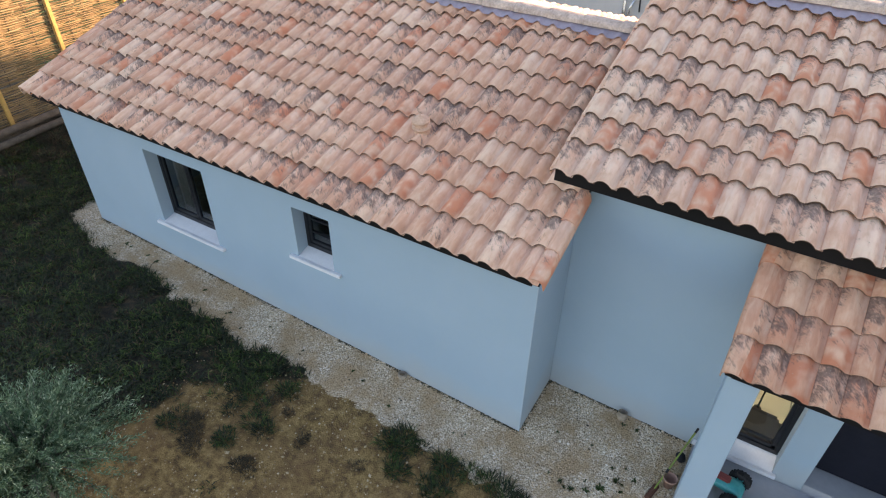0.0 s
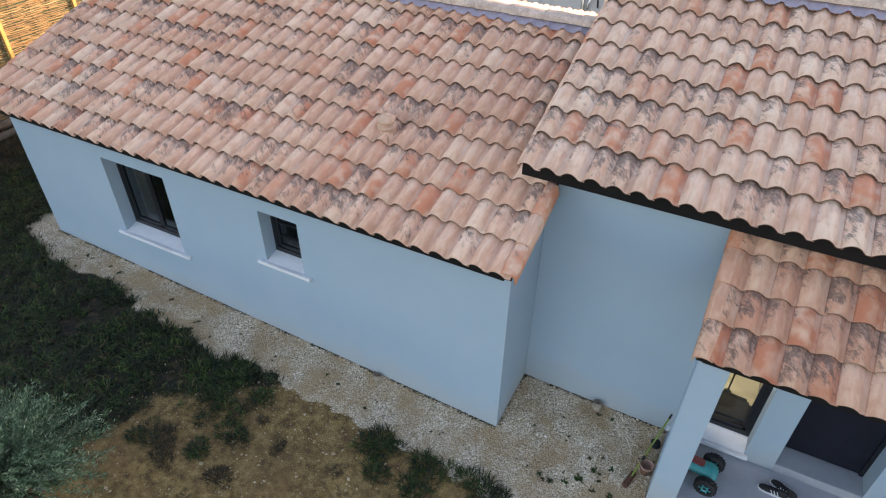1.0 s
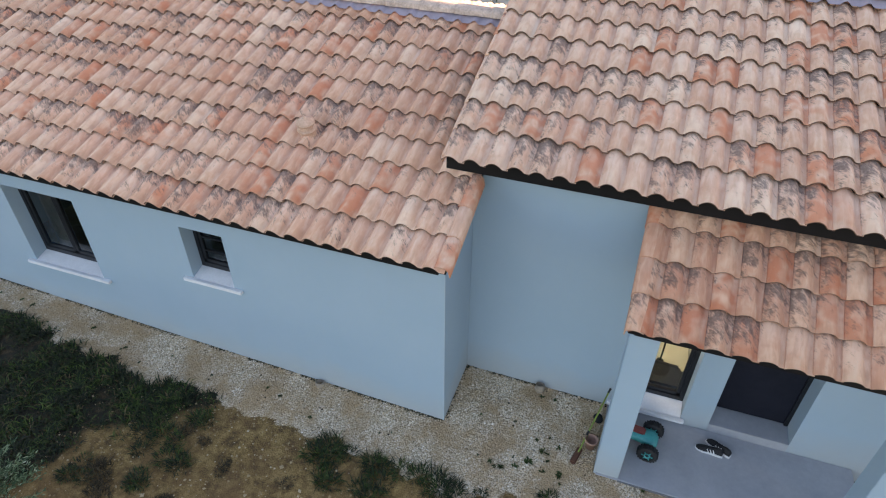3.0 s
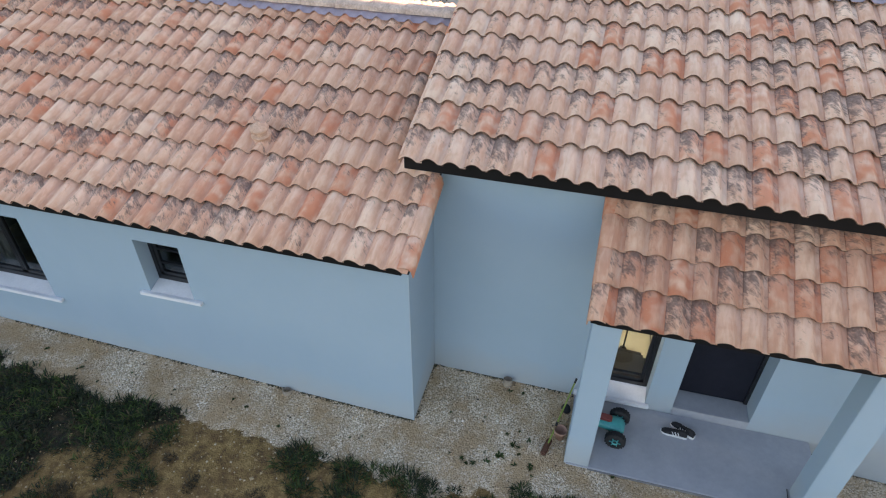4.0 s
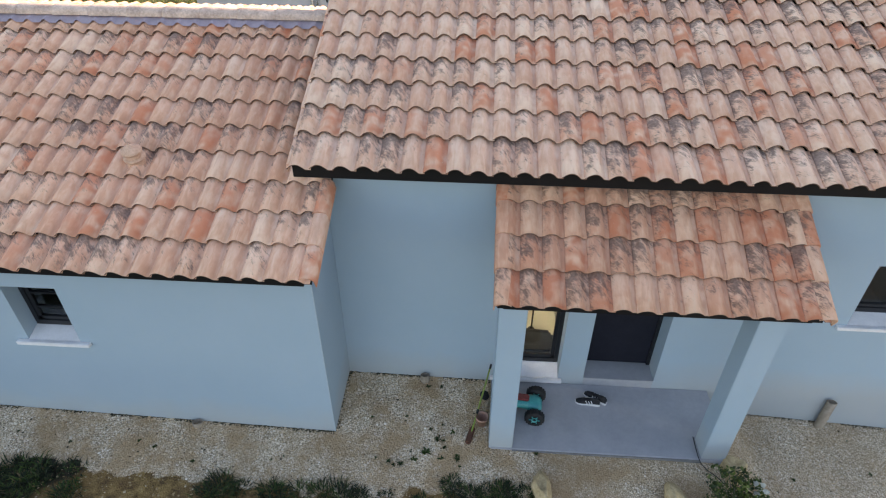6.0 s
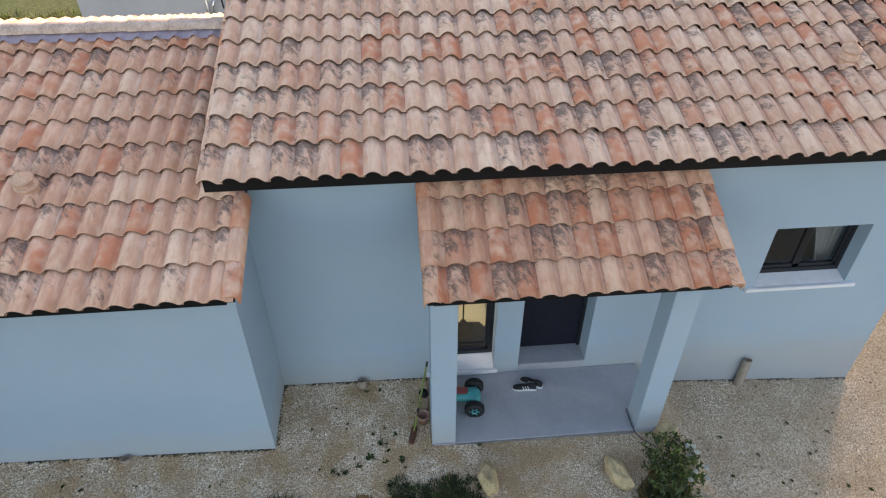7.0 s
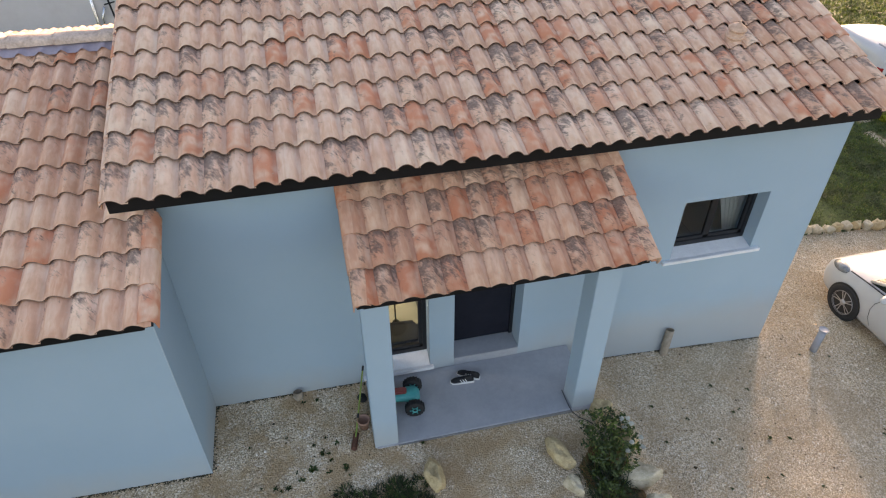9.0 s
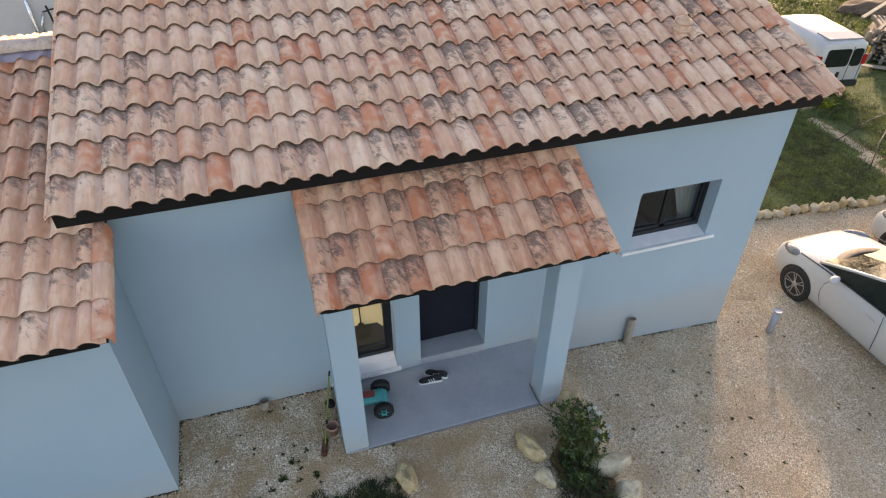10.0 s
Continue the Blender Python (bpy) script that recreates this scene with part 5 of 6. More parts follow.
FOOT_CRUMB = islands("dark_crumbs", [(0.0, (0.025, 0.022, 0.012)), (0.6, (0.06, 0.055, 0.026)), (1.0, (0.11, 0.085, 0.045))], 0.95)
pebbles("foot_crumbs", 2600, (-8.4, 0.0, -0.055, -0.001), 0.005, 0.012, FOOT_CRUMB, "dark crumbs along the foot of the wall", 41, wall_foot)
pebbles("foot_crumbs", 700, (0.0, 2.0, YB - 0.055, YB - 0.001), 0.005, 0.013, FOOT_CRUMB, "dark crumbs along the foot of the wall", 42, wall_foot)
pebbles("foot_crumbs", 260, (0.001, 0.055, 0.0, YB), 0.005, 0.012, FOOT_CRUMB, "dark crumbs along the foot of the wall", 43, wall_foot)
pebbles("foot_crumbs", 700, (5.0, B_R, YB - 0.055, YB - 0.001), 0.005, 0.011, FOOT_CRUMB, "dark crumbs along the foot of the wall", 44, wall_foot)
pebbles("earth_stones", 3600, (-4.6, 2.4, -3.6, -0.8), 0.005, 0.019, EARTH_STONE, "small pale stones on bare earth", 34, lambda x, y, rg: zones(x, y)[0] < 0.5)

pebbles("leaf_litter", 260, (-8.5, 2.4, -1.1, 1.0), 0.006, 0.015, DRY, "dry brown leaf litter on the gravel", 36, in_gravel)
pebbles("leaf_litter", 190, (5.2, 10.5, -2.6, 2.6), 0.006, 0.018, DRY, "dry brown leaf litter on the parking place", 37, in_gravel)


# ---- unseen trees, added beyond the meadow to break up the low sun ----
def shade_tree(x, y, seed, tall, wide, low=0.64):
    """Bare trunk, forked limbs and an open crown of leaf clumps."""
    rg = np.random.default_rng(seed)
    t = thing("shade_tree", "unseen open-crowned tree, added beyond the meadow to dapple the sun", "tree", Matrix.Translation((x, y, ground_z(x, y))), "trees beyond the meadow")
    part("trunk", tube([(0, 0, -0.2), (0.05, 0.02, 1.4), (-0.06, 0.05, 2.8), (0.0, 0.0, tall * 0.62)], [0.22, 0.17, 0.14, 0.08], 10), BARK, t, smooth=True)
    vs, fs = [], []
    for k in range(16):
        a, el = rg.uniform(0, 6.28), rg.uniform(0.1, 1.2)
        reach = wide * rg.uniform(0.5, 1.0)
        tip = Vector((math.cos(a) * math.cos(el) * reach, math.sin(a) * math.cos(el) * reach, tall * low + math.sin(el) * tall * (0.98 - low)))
        start = Vector((0, 0, tall * rg.uniform(0.42, 0.55)))
        part("limb", tube([start, start.lerp(tip, 0.5) + Vector((0, 0, 0.2)), tip], [0.07, 0.045, 0.015], 6), BARK, t)
        for _ in range(140):
            p = start.lerp(tip, rg.uniform(0.45, 1.05)) + Vector(rg.normal(0, 0.34, 3))
            d = Vector(rg.normal(0, 1, 3)).normalized()
            u = d.orthogonal().normalized()
            l = rg.uniform(0.09, 0.17)
            n = len(vs)
            vs += [p - d * l, p + u * l * 0.55, p + d * l, p - u * l * 0.55]
            fs.append((n, n + 1, n + 2, n + 3))
    raw("crown", vs, fs, SHRUB_LEAF, t)


for i, (x, y, tall, wide) in enumerate(((22.6, 30.9, 9.3, 2.4), (26.9, 28.2, 9.8, 2.3), (30.7, 25.4, 9.0, 2.4), (34.4, 23.0, 9.6, 2.3), (38.0, 20.5, 9.2, 2.5))):
    shade_tree(x, y, 700 + i, tall, wide)
# extra high crown, added to shade the nearer part of the sunlit gravel
shade_tree(28.6, 26.7, 709, 10.8, 2.2, 0.76)

# ---- woven fence beyond the lawn ----
fence = thing("woven_fence", "woven willow fence panels on yellow pine posts", "fence", (0, 0, 0))
FX = -12.0
vs, fs = [], []
rg = np.random.default_rng(77)
FY0, FY1 = -3.4, 9.4
for k in range(124):
    z = 0.62 + k * 0.0225
    for j in range(int((FY1 - FY0) / 1.6)):
        ya = FY0 + j * 1.6 + rg.uniform(-0.25, 0.0)
        yb = ya + 1.6 + rg.uniform(0.05, 0.4)
        ph = (k % 2) * math.pi + rg.normal(0, 0.2)
        rad = rg.uniform(0.009, 0.0145)
        sag = rg.normal(0, 0.012)
        rows = []
        for i in range(15):
            f = i / 14
            y = ya + (yb - ya) * f
            cx = FX + 0.022 * math.sin(y * math.pi / 0.4 + ph)
            cz = z + sag * math.sin(f * 3.1) + rg.normal(0, 0.003)
            rows.append(len(vs))
            vs += [(cx + rad, y, cz), (cx, y, cz + rad), (cx - rad, y, cz), (cx, y, cz - rad)]
        for a, b in zip(rows, rows[1:]):
            fs += [(a + q, a + (q + 1) % 4, b + (q + 1) % 4, b + q) for q in range(4)]
wv = raw("weave", vs, fs, WILLOW, fence, "woven willow rods", True)
for y in np.arange(FY0, FY1 + 0.1, 0.4):
    part("stake", tube([(FX, y, 0.5), (FX + 0.005, y, 3.5)], 0.012, 6), OLD_WOOD, fence)
for y in (-3.1, -1.2, 0.7, 2.25, 3.95, 5.8, 7.7, 9.3):
    part("post", box(FX + 0.035, FX + 0.105, y - 0.04, y + 0.04, 0.4, 3.6, 0.006), POST_WOOD, fence, "yellow pine post")
for i, (y0, y1, z, rad) in enumerate(((-3.5, 3.2, 0.80, 0.09), (-3.4, 2.9, 0.95, 0.08), (-1.5, 4.5, 0.78, 0.07))):
    lg = finish("log", tube([(FX + 0.28 + 0.1 * i, y0, z - 0.02), (FX + 0.30 + 0.1 * i, (y0 + y1) / 2, z + 0.03), (FX + 0.27 + 0.1 * i, y1, z)], [rad, rad * 1.05, rad * 0.85], 12), OLD_WOOD, smooth=True)
    tagged(lg, "weathered dark log at the foot of the fence", "log", "logs by the fence")
weed(-11.2, 1.1, 2.2, 140, "dry brown brushwood by the fence", True)
weed(-10.7, 0.6, 1.8, 141, "dry brown brushwood by the fence", True)
weed(-11.4, 0.2, 1.8, 142, "dry brown brushwood by the fence", True)

# ---- vehicles ----
def loft(sections):
    """Skin over rings of equal length, capped."""
    bm = bmesh.new()
    rings = [[bm.verts.new(p) for p in ring] for ring in sections]
    n = len(rings[0])
    for a, b in zip(rings, rings[1:]):
        for k in range(n):
            bm.faces.new((a[k], a[(k + 1) % n], b[(k + 1) % n], b[k]))
    bm.faces.new(rings[0][::-1])
    bm.faces.new(rings[-1])
    bmesh.ops.recalc_face_normals(bm, faces=bm.faces)
    return bm


def ring(x, hw, zb, zt, crown, tuck=0.90, shoulder=0.93):
    half = [(0.0, zb), (hw * tuck, zb), (hw * 0.985, zb + 0.10), (hw, zb + (zt - zb) * 0.45), (hw * 0.985, zb + (zt - zb) * 0.72), (hw * shoulder, zt - 0.03), (hw * shoulder * 0.93, zt), (hw * 0.5, zt + crown * 0.8), (0.0, zt + crown)]
    pts = [(x, y, z) for y, z in half]
    return pts + [(x, -y, z) for y, z in half[-2:0:-1]]


def car_wheel(car, x, y, r, side):
    w = thing("wheel", "", "", Matrix.Translation((x, y, r)) @ Matrix.Rotation(-side * math.pi / 2, 4, "X"))
    w.parent = car
    part("tyre", lathe([(r * 0.66, -0.09), (r * 0.93, -0.10), (r, -0.075), (r, 0.075), (r * 0.95, 0.10), (r * 0.68, 0.095), (r * 0.66, 0.06)], 32, cap=False), RUBBER, w, smooth=True)
    part("rim", lathe([(r * 0.60, 0.0), (r * 0.62, 0.06), (r * 0.68, 0.10), (r * 0.655, 0.102), (r * 0.59, 0.055), (r * 0.1, 0.02)], 32), CAR_TRIM, w, smooth=True)
    part("rim_edge", lathe([(r * 0.63, 0.088), (r * 0.675, 0.104), (r * 0.69, 0.098), (r * 0.65, 0.07)], 32, cap=False), ALLOY, w, smooth=True)
    for k in range(10):
        a = (k // 2) * 2 * math.pi / 5 + (0.16 if k % 2 else -0.16)
        part("spoke", box(r * 0.10, r * 0.66, -0.011, 0.011, 0.055, 0.085, 0.004, Matrix.Rotation(a, 4, "Z")), ALLOY, w)
    part("hub", lathe([(0.055, 0.05), (0.05, 0.092), (0.02, 0.097)], 16), ALLOY, w, smooth=True)


def hatchback(place, label):
    car = thing("car", label, "car", place, "parked white cars")
    hw = 0.86
    S = [(2.06, 0.50, 0.30, 0.56, 0.01), (2.02, 0.66, 0.24, 0.64, 0.015), (1.90, 0.76, 0.20, 0.71, 0.02), (1.70, 0.825, 0.19, 0.78, 0.035), (1.40, 0.855, 0.19, 0.84, 0.05), (1.05, hw, 0.19, 0.90, 0.055), (0.8, hw, 0.19, 0.935, 0.04),
         (0.3, hw, 0.19, 0.95, 0.0), (-0.6, hw, 0.19, 0.965, 0.0), (-1.2, hw, 0.20, 0.985, 0.0), (-1.7, 0.84, 0.22, 1.0, 0.0), (-1.95, 0.79, 0.26, 0.97, 0.0), (-2.03, 0.68, 0.34, 0.85, 0.0)]
    part("body", loft([ring(*s) for s in S]), CAR_WHITE, car, "glossy white bodywork", smooth=True)
    G = [(1.08, 0.70, 0.93, 0.95), (0.55, 0.66, 0.93, 1.14), (0.0, 0.61, 0.94, 1.33), (-0.38, 0.59, 0.95, 1.405), (-0.9, 0.575, 0.96, 1.395), (-1.35, 0.56, 0.97, 1.33), (-1.82, 0.55, 0.99, 1.02)]
    def gl(x, w, z0, z1):
        b = 0.79 if x < 0.9 else 0.74
        return [(x, -b, z0 - 0.03), (x, b, z0 - 0.03), (x, w * 1.03 if z1 - z0 > 0.1 else b, max(z0, z1 - 0.02)), (x, w * 0.9, z1), (x, 0, z1 + 0.015), (x, -w * 0.9, z1), (x, -(w * 1.03 if z1 - z0 > 0.1 else b), max(z0, z1 - 0.02))]
    part("glasshouse", loft([gl(*g) for g in G]), CAR_GLASS, car, "dark reflecting car glass", smooth=False)
    roofb = bmesh.new()
    rows = []
    for x, w, z in ((-0.12, 0.60, 1.362), (-0.38, 0.60, 1.412), (-0.65, 0.59, 1.426), (-1.0, 0.575, 1.41), (-1.38, 0.56, 1.345)):
        rows.append([roofb.verts.new((x, w * t, z + 0.022 * (1 - t * t))) for t in (-1, -0.6, -0.2, 0.2, 0.6, 1)])
    for a, b in zip(rows, rows[1:]):
        for k in range(5):
            roofb.faces.new((a[k], a[k + 1], b[k + 1], b[k]))
    bmesh.ops.solidify(roofb, geom=roofb.faces[:], thickness=-0.02)
    part("roof", roofb, CAR_WHITE, car, smooth=True)
    for s in (-1, 1):
        part("pillar", tube([(1.10, s * 0.735, 0.925), (0.55, s * 0.675, 1.145), (0.0, s * 0.615, 1.34), (-0.40, s * 0.60, 1.413), (-1.0, s * 0.58, 1.395), (-1.4, s * 0.60, 1.30), (-1.75, s * 0.70, 1.02)], [0.03, 0.027, 0.028, 0.026, 0.028, 0.05, 0.08], 8), CAR_WHITE, car, smooth=True)
        part("centre_pillar", tube([(-0.28, s * 0.80, 0.95), (-0.42, s * 0.605, 1.40)], 0.03, 6), CAR_TRIM, car)
        part("wheel_arch", lathe([(0.330, -0.01), (0.338, 0.004), (0.342, 0.008), (0.0, 0.009)], 30, Matrix.Translation((1.28, s * 0.853, 0.33)) @ Matrix.Rotation(-s * math.pi / 2, 4, "X")), CAR_TRIM, car)
        part("wheel_arch", lathe([(0.330, -0.01), (0.338, 0.004), (0.342, 0.008), (0.0, 0.009)], 30, Matrix.Translation((-1.25, s * 0.853, 0.33)) @ Matrix.Rotation(-s * math.pi / 2, 4, "X")), CAR_TRIM, car)
        mir = bmesh.new()
        bmesh.ops.create_icosphere(mir, subdivisions=2, radius=0.5, matrix=Matrix.Translation((0.60, s * 0.95, 0.99)) @ Matrix.Rotation(s * 0.25, 4, "Z") @ Matrix.Diagonal((0.14, 0.24, 0.13, 1)))
        part("mirror", mir, CAR_WHITE, car, smooth=True)
        part("mirror_stalk", box(0.58, 0.64, min(s * 0.78, s * 0.88), max(s * 0.78, s * 0.88), 0.945, 0.975, 0.005), CAR_TRIM, car)
        lamp = bmesh.new()
        bmesh.ops.create_icosphere(lamp, subdivisions=2, radius=0.5, matrix=Matrix.Translation((1.72, s * 0.70, 0.735)) @ Matrix.Rotation(-s * 0.42, 4, "Z") @ Matrix.Rotation(0.27, 4, "Y") @ Matrix.Diagonal((0.50, 0.20, 0.17, 1)))
        part("headlight", lamp, HEADLAMP, car, "clear headlight", smooth=True)
        part("door_seam", tube([(0.70, s * 0.857, 0.32), (0.78, s * 0.862, 0.44), (0.81, s * 0.863, 0.58), (0.79, s * 0.861, 0.72), (0.68, s * 0.845, 0.90)], 0.004, 4), CAR_TRIM, car)
        part("door_seam", tube([(-0.36, s * 0.859, 0.30), (-0.34, s * 0.865, 0.6), (-0.28, s * 0.835, 0.93)], 0.005, 4), CAR_TRIM, car)
        part("door_handle", box(-0.22, -0.04, min(s * 0.85, s * 0.885), max(s * 0.85, s * 0.885), 0.76, 0.79, 0.01), CAR_WHITE, car)
        part("side_trim", tube([(1.45, s * 0.80, 0.865), (1.05, s * 0.815, 0.915), (0.3, s * 0.81, 0.955), (-1.1, s * 0.80, 0.985)], 0.012, 5), CAR_TRIM, car)
        for x in (1.28, -1.25):
            car_wheel(car, x, s * 0.78, 0.315, s)
    part("grille", box(2.0, 2.055, -0.45, 0.45, 0.30, 0.42, 0.02), CAR_TRIM, car)
    part("number_plate", box(2.06, 2.07, -0.26, 0.26, 0.43, 0.53, 0.002), PLATE, car)
    cowl = bmesh.new()
    rows = []
    for i in range(17):
        f = i / 8 - 1
        rows.append([cowl.verts.new((x - 0.30 * f * f, f * y, z - 0.035 * f * f)) for x, y, z in ((1.19, 0.76, 0.955), (1.15, 0.755, 0.985), (1.04, 0.73, 1.0), (0.98, 0.70, 1.005), (0.97, 0.70, 0.94))])
    for a, b in zip(rows, rows[1:]):
        for k in range(4):
            cowl.faces.new((a[k], a[k + 1], b[k + 1], b[k]))
    part("wiper_cowl", cowl, ANTHRACITE, car, "black curved windscreen cowl", smooth=True)
    return car


FACING = Matrix.Rotation(radians(90), 4, "Z")
car_a = hatchback(Matrix.Translation((11.10, -0.05, -0.81)) @ FACING, "white hatchback car with alloy wheels, parked on the gravel")
copy_thing(car_a, Matrix.Translation((13.62, 0.20, -0.81)) @ FACING)


def small_van(place):
    van = thing("van", "white small van with two rear windows, parked on grass", "van", place)
    def rg_(x, hw, zb, zt):
        half = [(0, zb), (hw * 0.94, zb), (hw, zb + 0.12), (hw, zb + (zt - zb) * 0.5), (hw * 0.95, zt - 0.22), (hw * 0.88, zt - 0.06), (hw * 0.75, zt), (0, zt + 0.03)]
        return [(x, y, z) for y, z in half] + [(x, -y, z) for y, z in half[-2:0:-1]]
    part("body", loft([rg_(-2.0, 0.80, 0.32, 1.66), (rg_(-1.96, 0.84, 0.28, 1.74)), rg_(-1.5, 0.85, 0.25, 1.80), rg_(0.4, 0.85, 0.25, 1.80), rg_(0.75, 0.84, 0.25, 1.70), rg_(1.3, 0.83, 0.25, 1.08), rg_(1.9, 0.78, 0.25, 0.86), rg_(2.05, 0.6, 0.3, 0.6)]), CAR_WHITE, van, "dull white bodywork", smooth=True)
    def rounded(y0, y1, z0, z1, r):
        loop = []
        for cy, cz, a0 in ((y1 - r, z1 - r, 0), (y0 + r, z1 - r, 90), (y0 + r, z0 + r, 180), (y1 - r, z0 + r, 270)):
            loop += [(cy + r * math.cos(radians(a0 + d)), cz + r * math.sin(radians(a0 + d))) for d in (0, 30, 60, 90)]
        return loft([[(x, y, z) for y, z in loop] for x in (-2.03, -1.95)])
    for y0, y1 in ((-0.66, -0.32), (-0.24, 0.56)):
        part("rear_window", rounded(y0, y1, 0.98, 1.54, 0.09), CAR_GLASS, van)
        part("door_seam", box(-2.01, -1.985, y0 - 0.075, y0 - 0.062, 0.45, 1.62), CAR_TRIM, van)
    for y, mt in ((0.78, RED_LAMP), (-0.78, RED_LAMP)):
        part("tail_light", box(-2.03, -1.86, y - 0.08, y + 0.08, 1.02, 1.34, 0.02), mt, van, "red tail light")
    part("roof_panel", box(-1.9, -1.25, -0.60, 0.60, 1.79, 1.835, 0.015), PIPE_GREY, van, "grey panel at the rear of the roof")
    part("amber_lamp", box(-2.0, -1.92, -0.87, -0.74, 1.36, 1.58, 0.02), AMBER_LAMP, van, "amber lamp")
    part("number_plate", box(-2.03, -2.0, 0.08, 0.52, 0.66, 0.77, 0.003), PLATE, van)
    part("bumper", box(-2.10, -1.9, -0.82, 0.82, 0.30, 0.52, 0.04), CAR_TRIM, van, "dark plastic bumper")
    part("handle_plate", box(-2.03, -2.0, -0.08, 0.02, 0.62, 0.80, 0.005), CAR_TRIM, van)
    for s in (-1, 1):
        part("side_window", box(0.3, 0.95, min(s * 0.835, s * 0.85), max(s * 0.835, s * 0.85), 1.05, 1.5, 0.01), CAR_GLASS, van)
        for x in (1.3, -1.3):
            car_wheel(van, x, s * 0.76, 0.30, s)
    return van


small_van(Matrix.Translation((17.67, 9.65, -0.82)) @ Matrix.Rotation(radians(81), 4, "Z") @ Matrix.Scale(0.88, 4))

# ---- beyond: neighbour's house, yard clutter ----
nb = thing("neighbour_house", "plain grey-white rendered neighbouring house", "house", (0, 0, 0))
part("wall", box(-6.9, 3.5, 14.0, 22.0, -1.2, 3.2), NEIGHBOUR, nb)
part("roof", loft([[(-7.2, 13.6, 3.2), (-7.2, 22.4, 3.2), (-7.2, 18, 4.6)], [(3.8, 13.6, 3.2), (3.8, 22.4, 3.2), (3.8, 18, 4.6)]]), MORTAR, nb)
part("downpipe", tube([(-3.38, 13.94, -1.0), (-3.38, 13.94, 3.1)], 0.045, 14), STEEL, nb, "bright metal downpipe", smooth=True)
part("downpipe", tube([(-3.22, 13.93, -1.0), (-3.22, 13.93, 1.3), (-3.1, 13.93, 1.6)], 0.03, 12), STEEL, nb, smooth=True)
lantern = thing("wall_lantern", "black iron wall lantern on the neighbour's wall", "lamp", (-2.93, 13.96, 1.55))
part("bracket", tube([(0, 0, -0.3), (0, -0.12, 0.1), (0, -0.2, 0.28)], 0.025, 8), RUBBER, lantern)
part("arm", tube([(-0.14, -0.12, 0.12), (0.14, -0.12, 0.18)], 0.02, 8), RUBBER, lantern)

heap = bmesh.new()
bmesh.ops.create_icosphere(heap, subdivisions=4, radius=1.0)
for v in heap.verts:
    v.co = Vector((v.co.x * 2.0, v.co.y * 1.0, v.co.z * 0.55)) * (1 + 0.3 * noise.noise(v.co * 2.5))
tagged(finish("earth_heap", heap, EARTH, smooth=True, place=Matrix.Translation((24.9, 13.6, -0.9)) @ Matrix.Scale(0.75, 4)), "heap of dug brown earth on the grass", "earth heap")


def pallet(place):
    p = thing("pallet", "weathered grey wooden pallet stacked in the yard", "pallet", place, "stacked pallets")
    for k in range(6):
        part("top_board", box(-0.6, 0.6, -0.40 + k * 0.145, -0.31 + k * 0.145, 0.105, 0.125), GREY_WOOD, p)
    for y in (-0.38, -0.02, 0.34):
        part("bearer", box(-0.6, 0.6, y, y + 0.09, 0.02, 0.105), GREY_WOOD, p)
        part("bottom_board", box(-0.6, 0.6, y, y + 0.09, 0.0, 0.019), GREY_WOOD, p)
    return p


pl = pallet(Matrix.Translation((21.2, 9.5, -0.8)) @ Matrix.Rotation(0.5, 4, "Z"))
rr = random.Random(5)
for k in range(1, 8):
    copy_thing(pl, Matrix.Translation((21.2 + rr.uniform(-0.08, 0.08), 9.5 + rr.uniform(-0.08, 0.08), -0.8 + 0.127 * k)) @ Matrix.Rotation(0.5 + rr.uniform(-0.1, 0.1), 4, "Z"))
for k in range(5):
    copy_thing(pl, Matrix.Translation((22.6 + rr.uniform(-0.1, 0.1), 10.9, -0.8 + 0.127 * k)) @ Matrix.Rotation(0.9 + rr.uniform(-0.1, 0.1), 4, "Z"))
board = finish("plank", box(-1.3, 1.3, -0.12, 0.12, -0.015, 0.015, 0.003), GREY_WOOD, place=Matrix.Translation((20.3, 8.9, -0.72)) @ Matrix.Rotation(-0.5, 4, "Z") @ Matrix.Rotation(0.06, 4, "Y"))
tagged(board, "pale wide plank lying in the yard", "plank")
board2 = finish("plank", box(-1.6, 1.6, -0.06, 0.06, -0.02, 0.02, 0.003), LIMESTONE_PALE, place=Matrix.Translation((23.4, 12.0, 0.05)) @ Matrix.Rotation(0.35, 4, "Z") @ Matrix.Rotation(-0.12, 4, "Y"))
tagged(board2, "pale beam lying on the rubble", "plank")
for i in range(9):
    rock(22.8 + rr.uniform(-0.8, 2.2), 11.2 + rr.uniform(-0.6, 1.4), rr.uniform(0.3, 0.6), rr.uniform(0.3, 0.5), rr.uniform(0.3, 0.5), rr.uniform(0, 3), LIMESTONE_PALE, 60 + i, "pale rubble stone in the yard", "rubble")
for a, b in (((15.5, 5.62, -0.78), (18.6, 6.55, -0.72)), ((15.2, 4.28, -0.78), (17.3, 5.75, -0.74))):
    mid = [(a[i] + b[i]) / 2 for i in range(3)]
    cb = finish("garden_hose", tube([a, (mid[0], mid[1] + 0.05, mid[2] + 0.05), b], 0.014, 6), RUBBER, smooth=True)
    tagged(cb, "dark hose lying straight across the grass", "hose", "hoses")
blades("yellow_shrub", [(16.75, 7.3, 1.0), (16.85, 7.4, 0.8)], YELLOW_LEAF, "bright yellow-green low shrub", "bush", 0.28, 0.03, 0.9, 60, 0.13, 90)

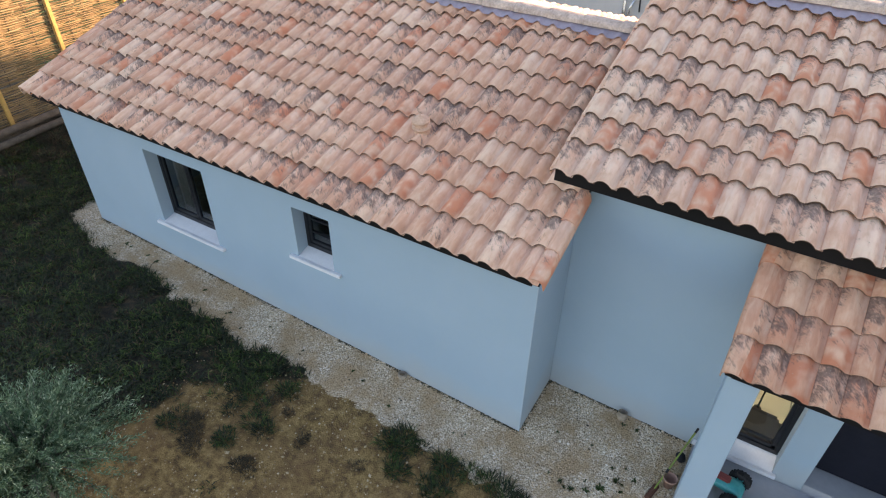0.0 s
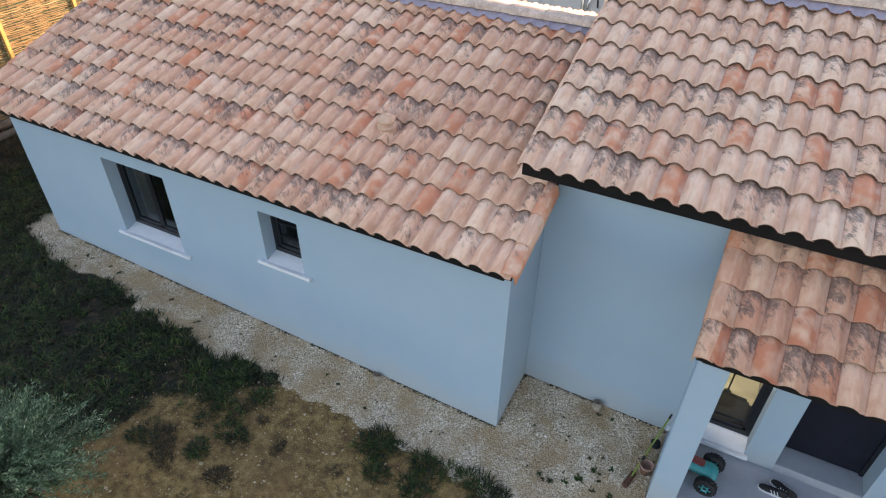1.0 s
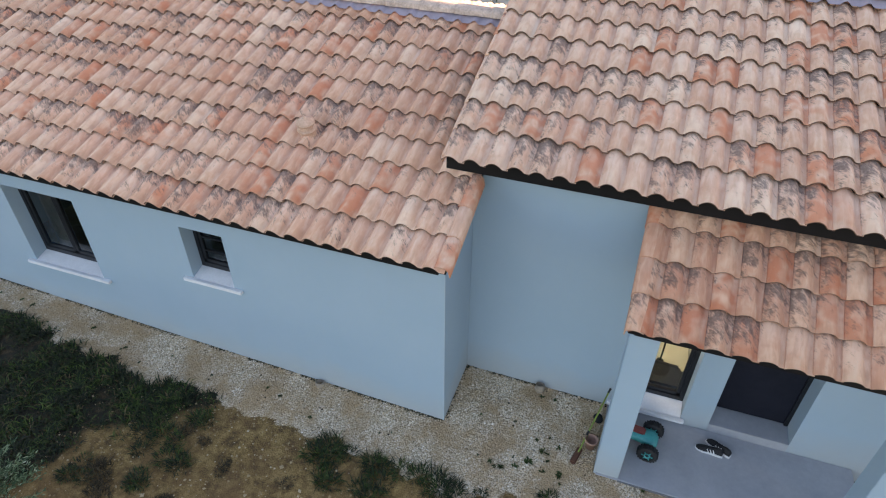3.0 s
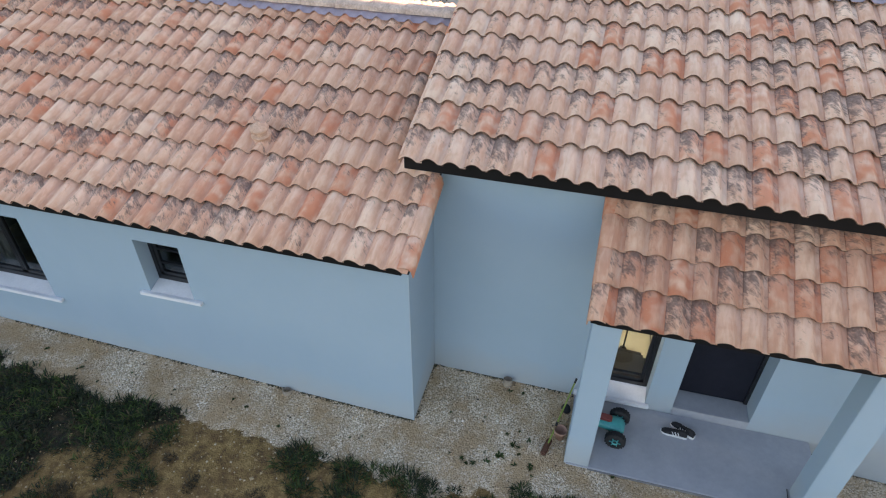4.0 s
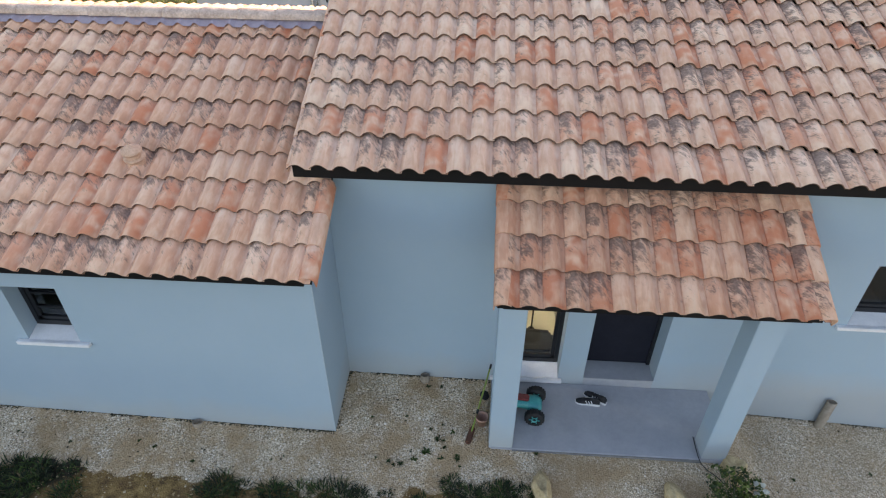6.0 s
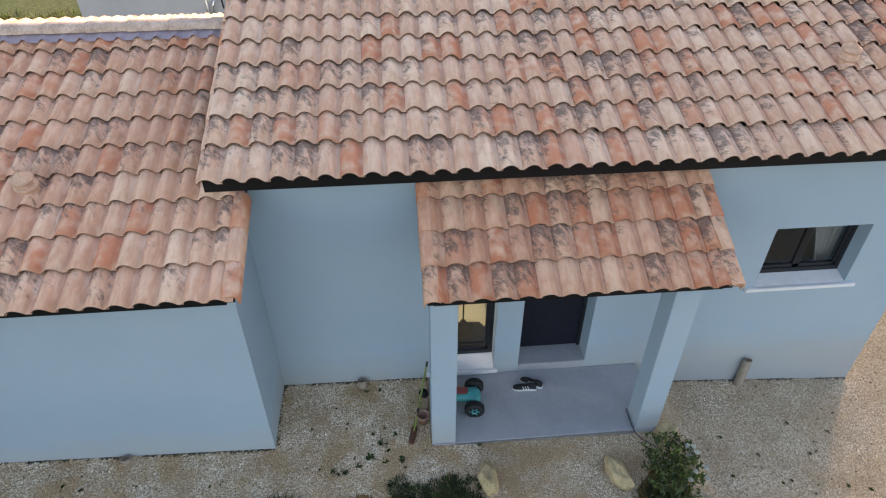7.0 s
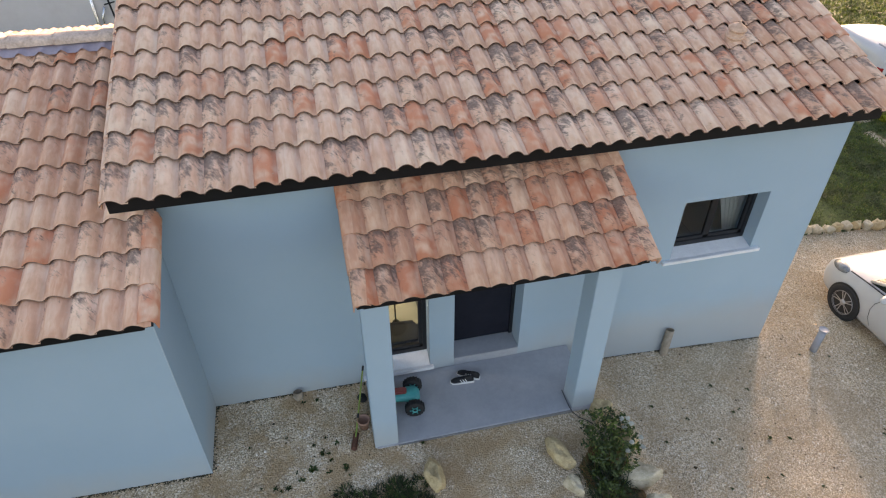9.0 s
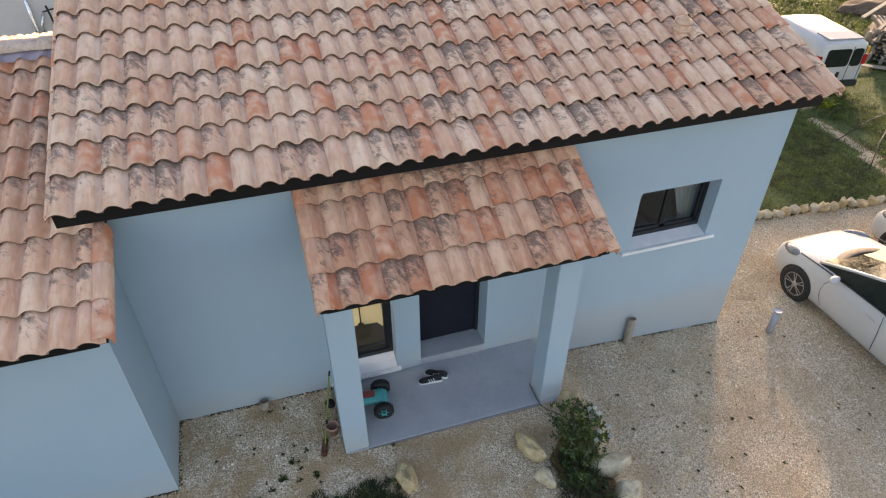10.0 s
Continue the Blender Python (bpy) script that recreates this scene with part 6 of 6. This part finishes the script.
# ---- clay tiles, ridges and verges (many small pieces, last) ----
COLS_A, COLS_B, COLS_P = 38, 38, 14
lay_tiles(roof_a, C_A, -8.56, 0.10, COLS_A, -0.33, RIDGE_A, CLAY_PINK, lambda x, y: not (x > 0.0 and y > 0.75), lambda x: x > -6.75, 1, overhang=0.02)
lay_tiles(roof_b, C_B, -0.22, 8.55, COLS_B, 0.57, RIDGE_B, CLAY, lambda x, y: True, lambda x: x < 7.2, 2, overhang=0.06)
lay_tiles(roof_p, C_P, 1.955, 5.18, COLS_P, -0.30, YB + 0.0, CLAY_PORCH, lambda x, y: True, lambda x: True, 3, slope=SLOPE_P)
lay_back(roof_a, C_A, -8.56, 0.10, COLS_A, -0.33, RIDGE_A, 5)
lay_back(roof_b, C_B, -0.22, 8.55, COLS_B, 0.57, RIDGE_B, 6)
ridge_row(roof_a, C_A, -8.6, -0.02, RIDGE_A, 8, -8.56, 8.66 / COLS_A)
ridge_row(roof_b, C_B, -0.24, 8.57, RIDGE_B, 9, -0.22, 8.77 / COLS_B)
verge(roof_a, C_A, 0.10, 1, -0.33, 0.9)
verge(roof_a, C_A, -8.56, -1, -0.33, RIDGE_A, material=CLAY_PINK)
verge(roof_b, C_B, 8.55, 1, 0.57, RIDGE_B)
verge(roof_b, C_B, -0.19, -1, 0.55, RIDGE_B, lip_only=True)
verge(roof_p, C_P, 5.17, 1, -0.30, YB, material=CLAY_PORCH, slope=SLOPE_P)
verge(roof_p, C_P, 1.985, -1, -0.30, YB, material=CLAY_PORCH, slope=SLOPE_P)


def roof_vent(roof, c, x, y):
    """A clay vent: a short flared neck with a small hooded cap, on its own tile."""
    v = thing("roof_vent", "small clay ventilation terracotta cowl on the roof", "vent", Matrix.Translation((x, y, c + SLOPE * y - 0.02)) @ Matrix.Rotation(ANG * 0.6, 4, "X"))
    part("neck", lathe([(0.105, -0.05), (0.10, 0.03), (0.085, 0.09), (0.09, 0.15)], 18), CLAY_VENT, v, smooth=True)
    part("collar", lathe([(0.118, 0.07), (0.122, 0.085), (0.118, 0.10)], 18), CLAY_VENT, v, smooth=True)
    part("cap", lathe([(0.075, 0.16), (0.115, 0.165), (0.11, 0.185), (0.05, 0.225), (0.015, 0.25), (0.012, 0.27)], 18), CLAY_VENT, v, smooth=True)


roof_vent(roof_a, C_A, -2.11, 1.02)
roof_vent(roof_b, C_B, 7.03, 1.83)
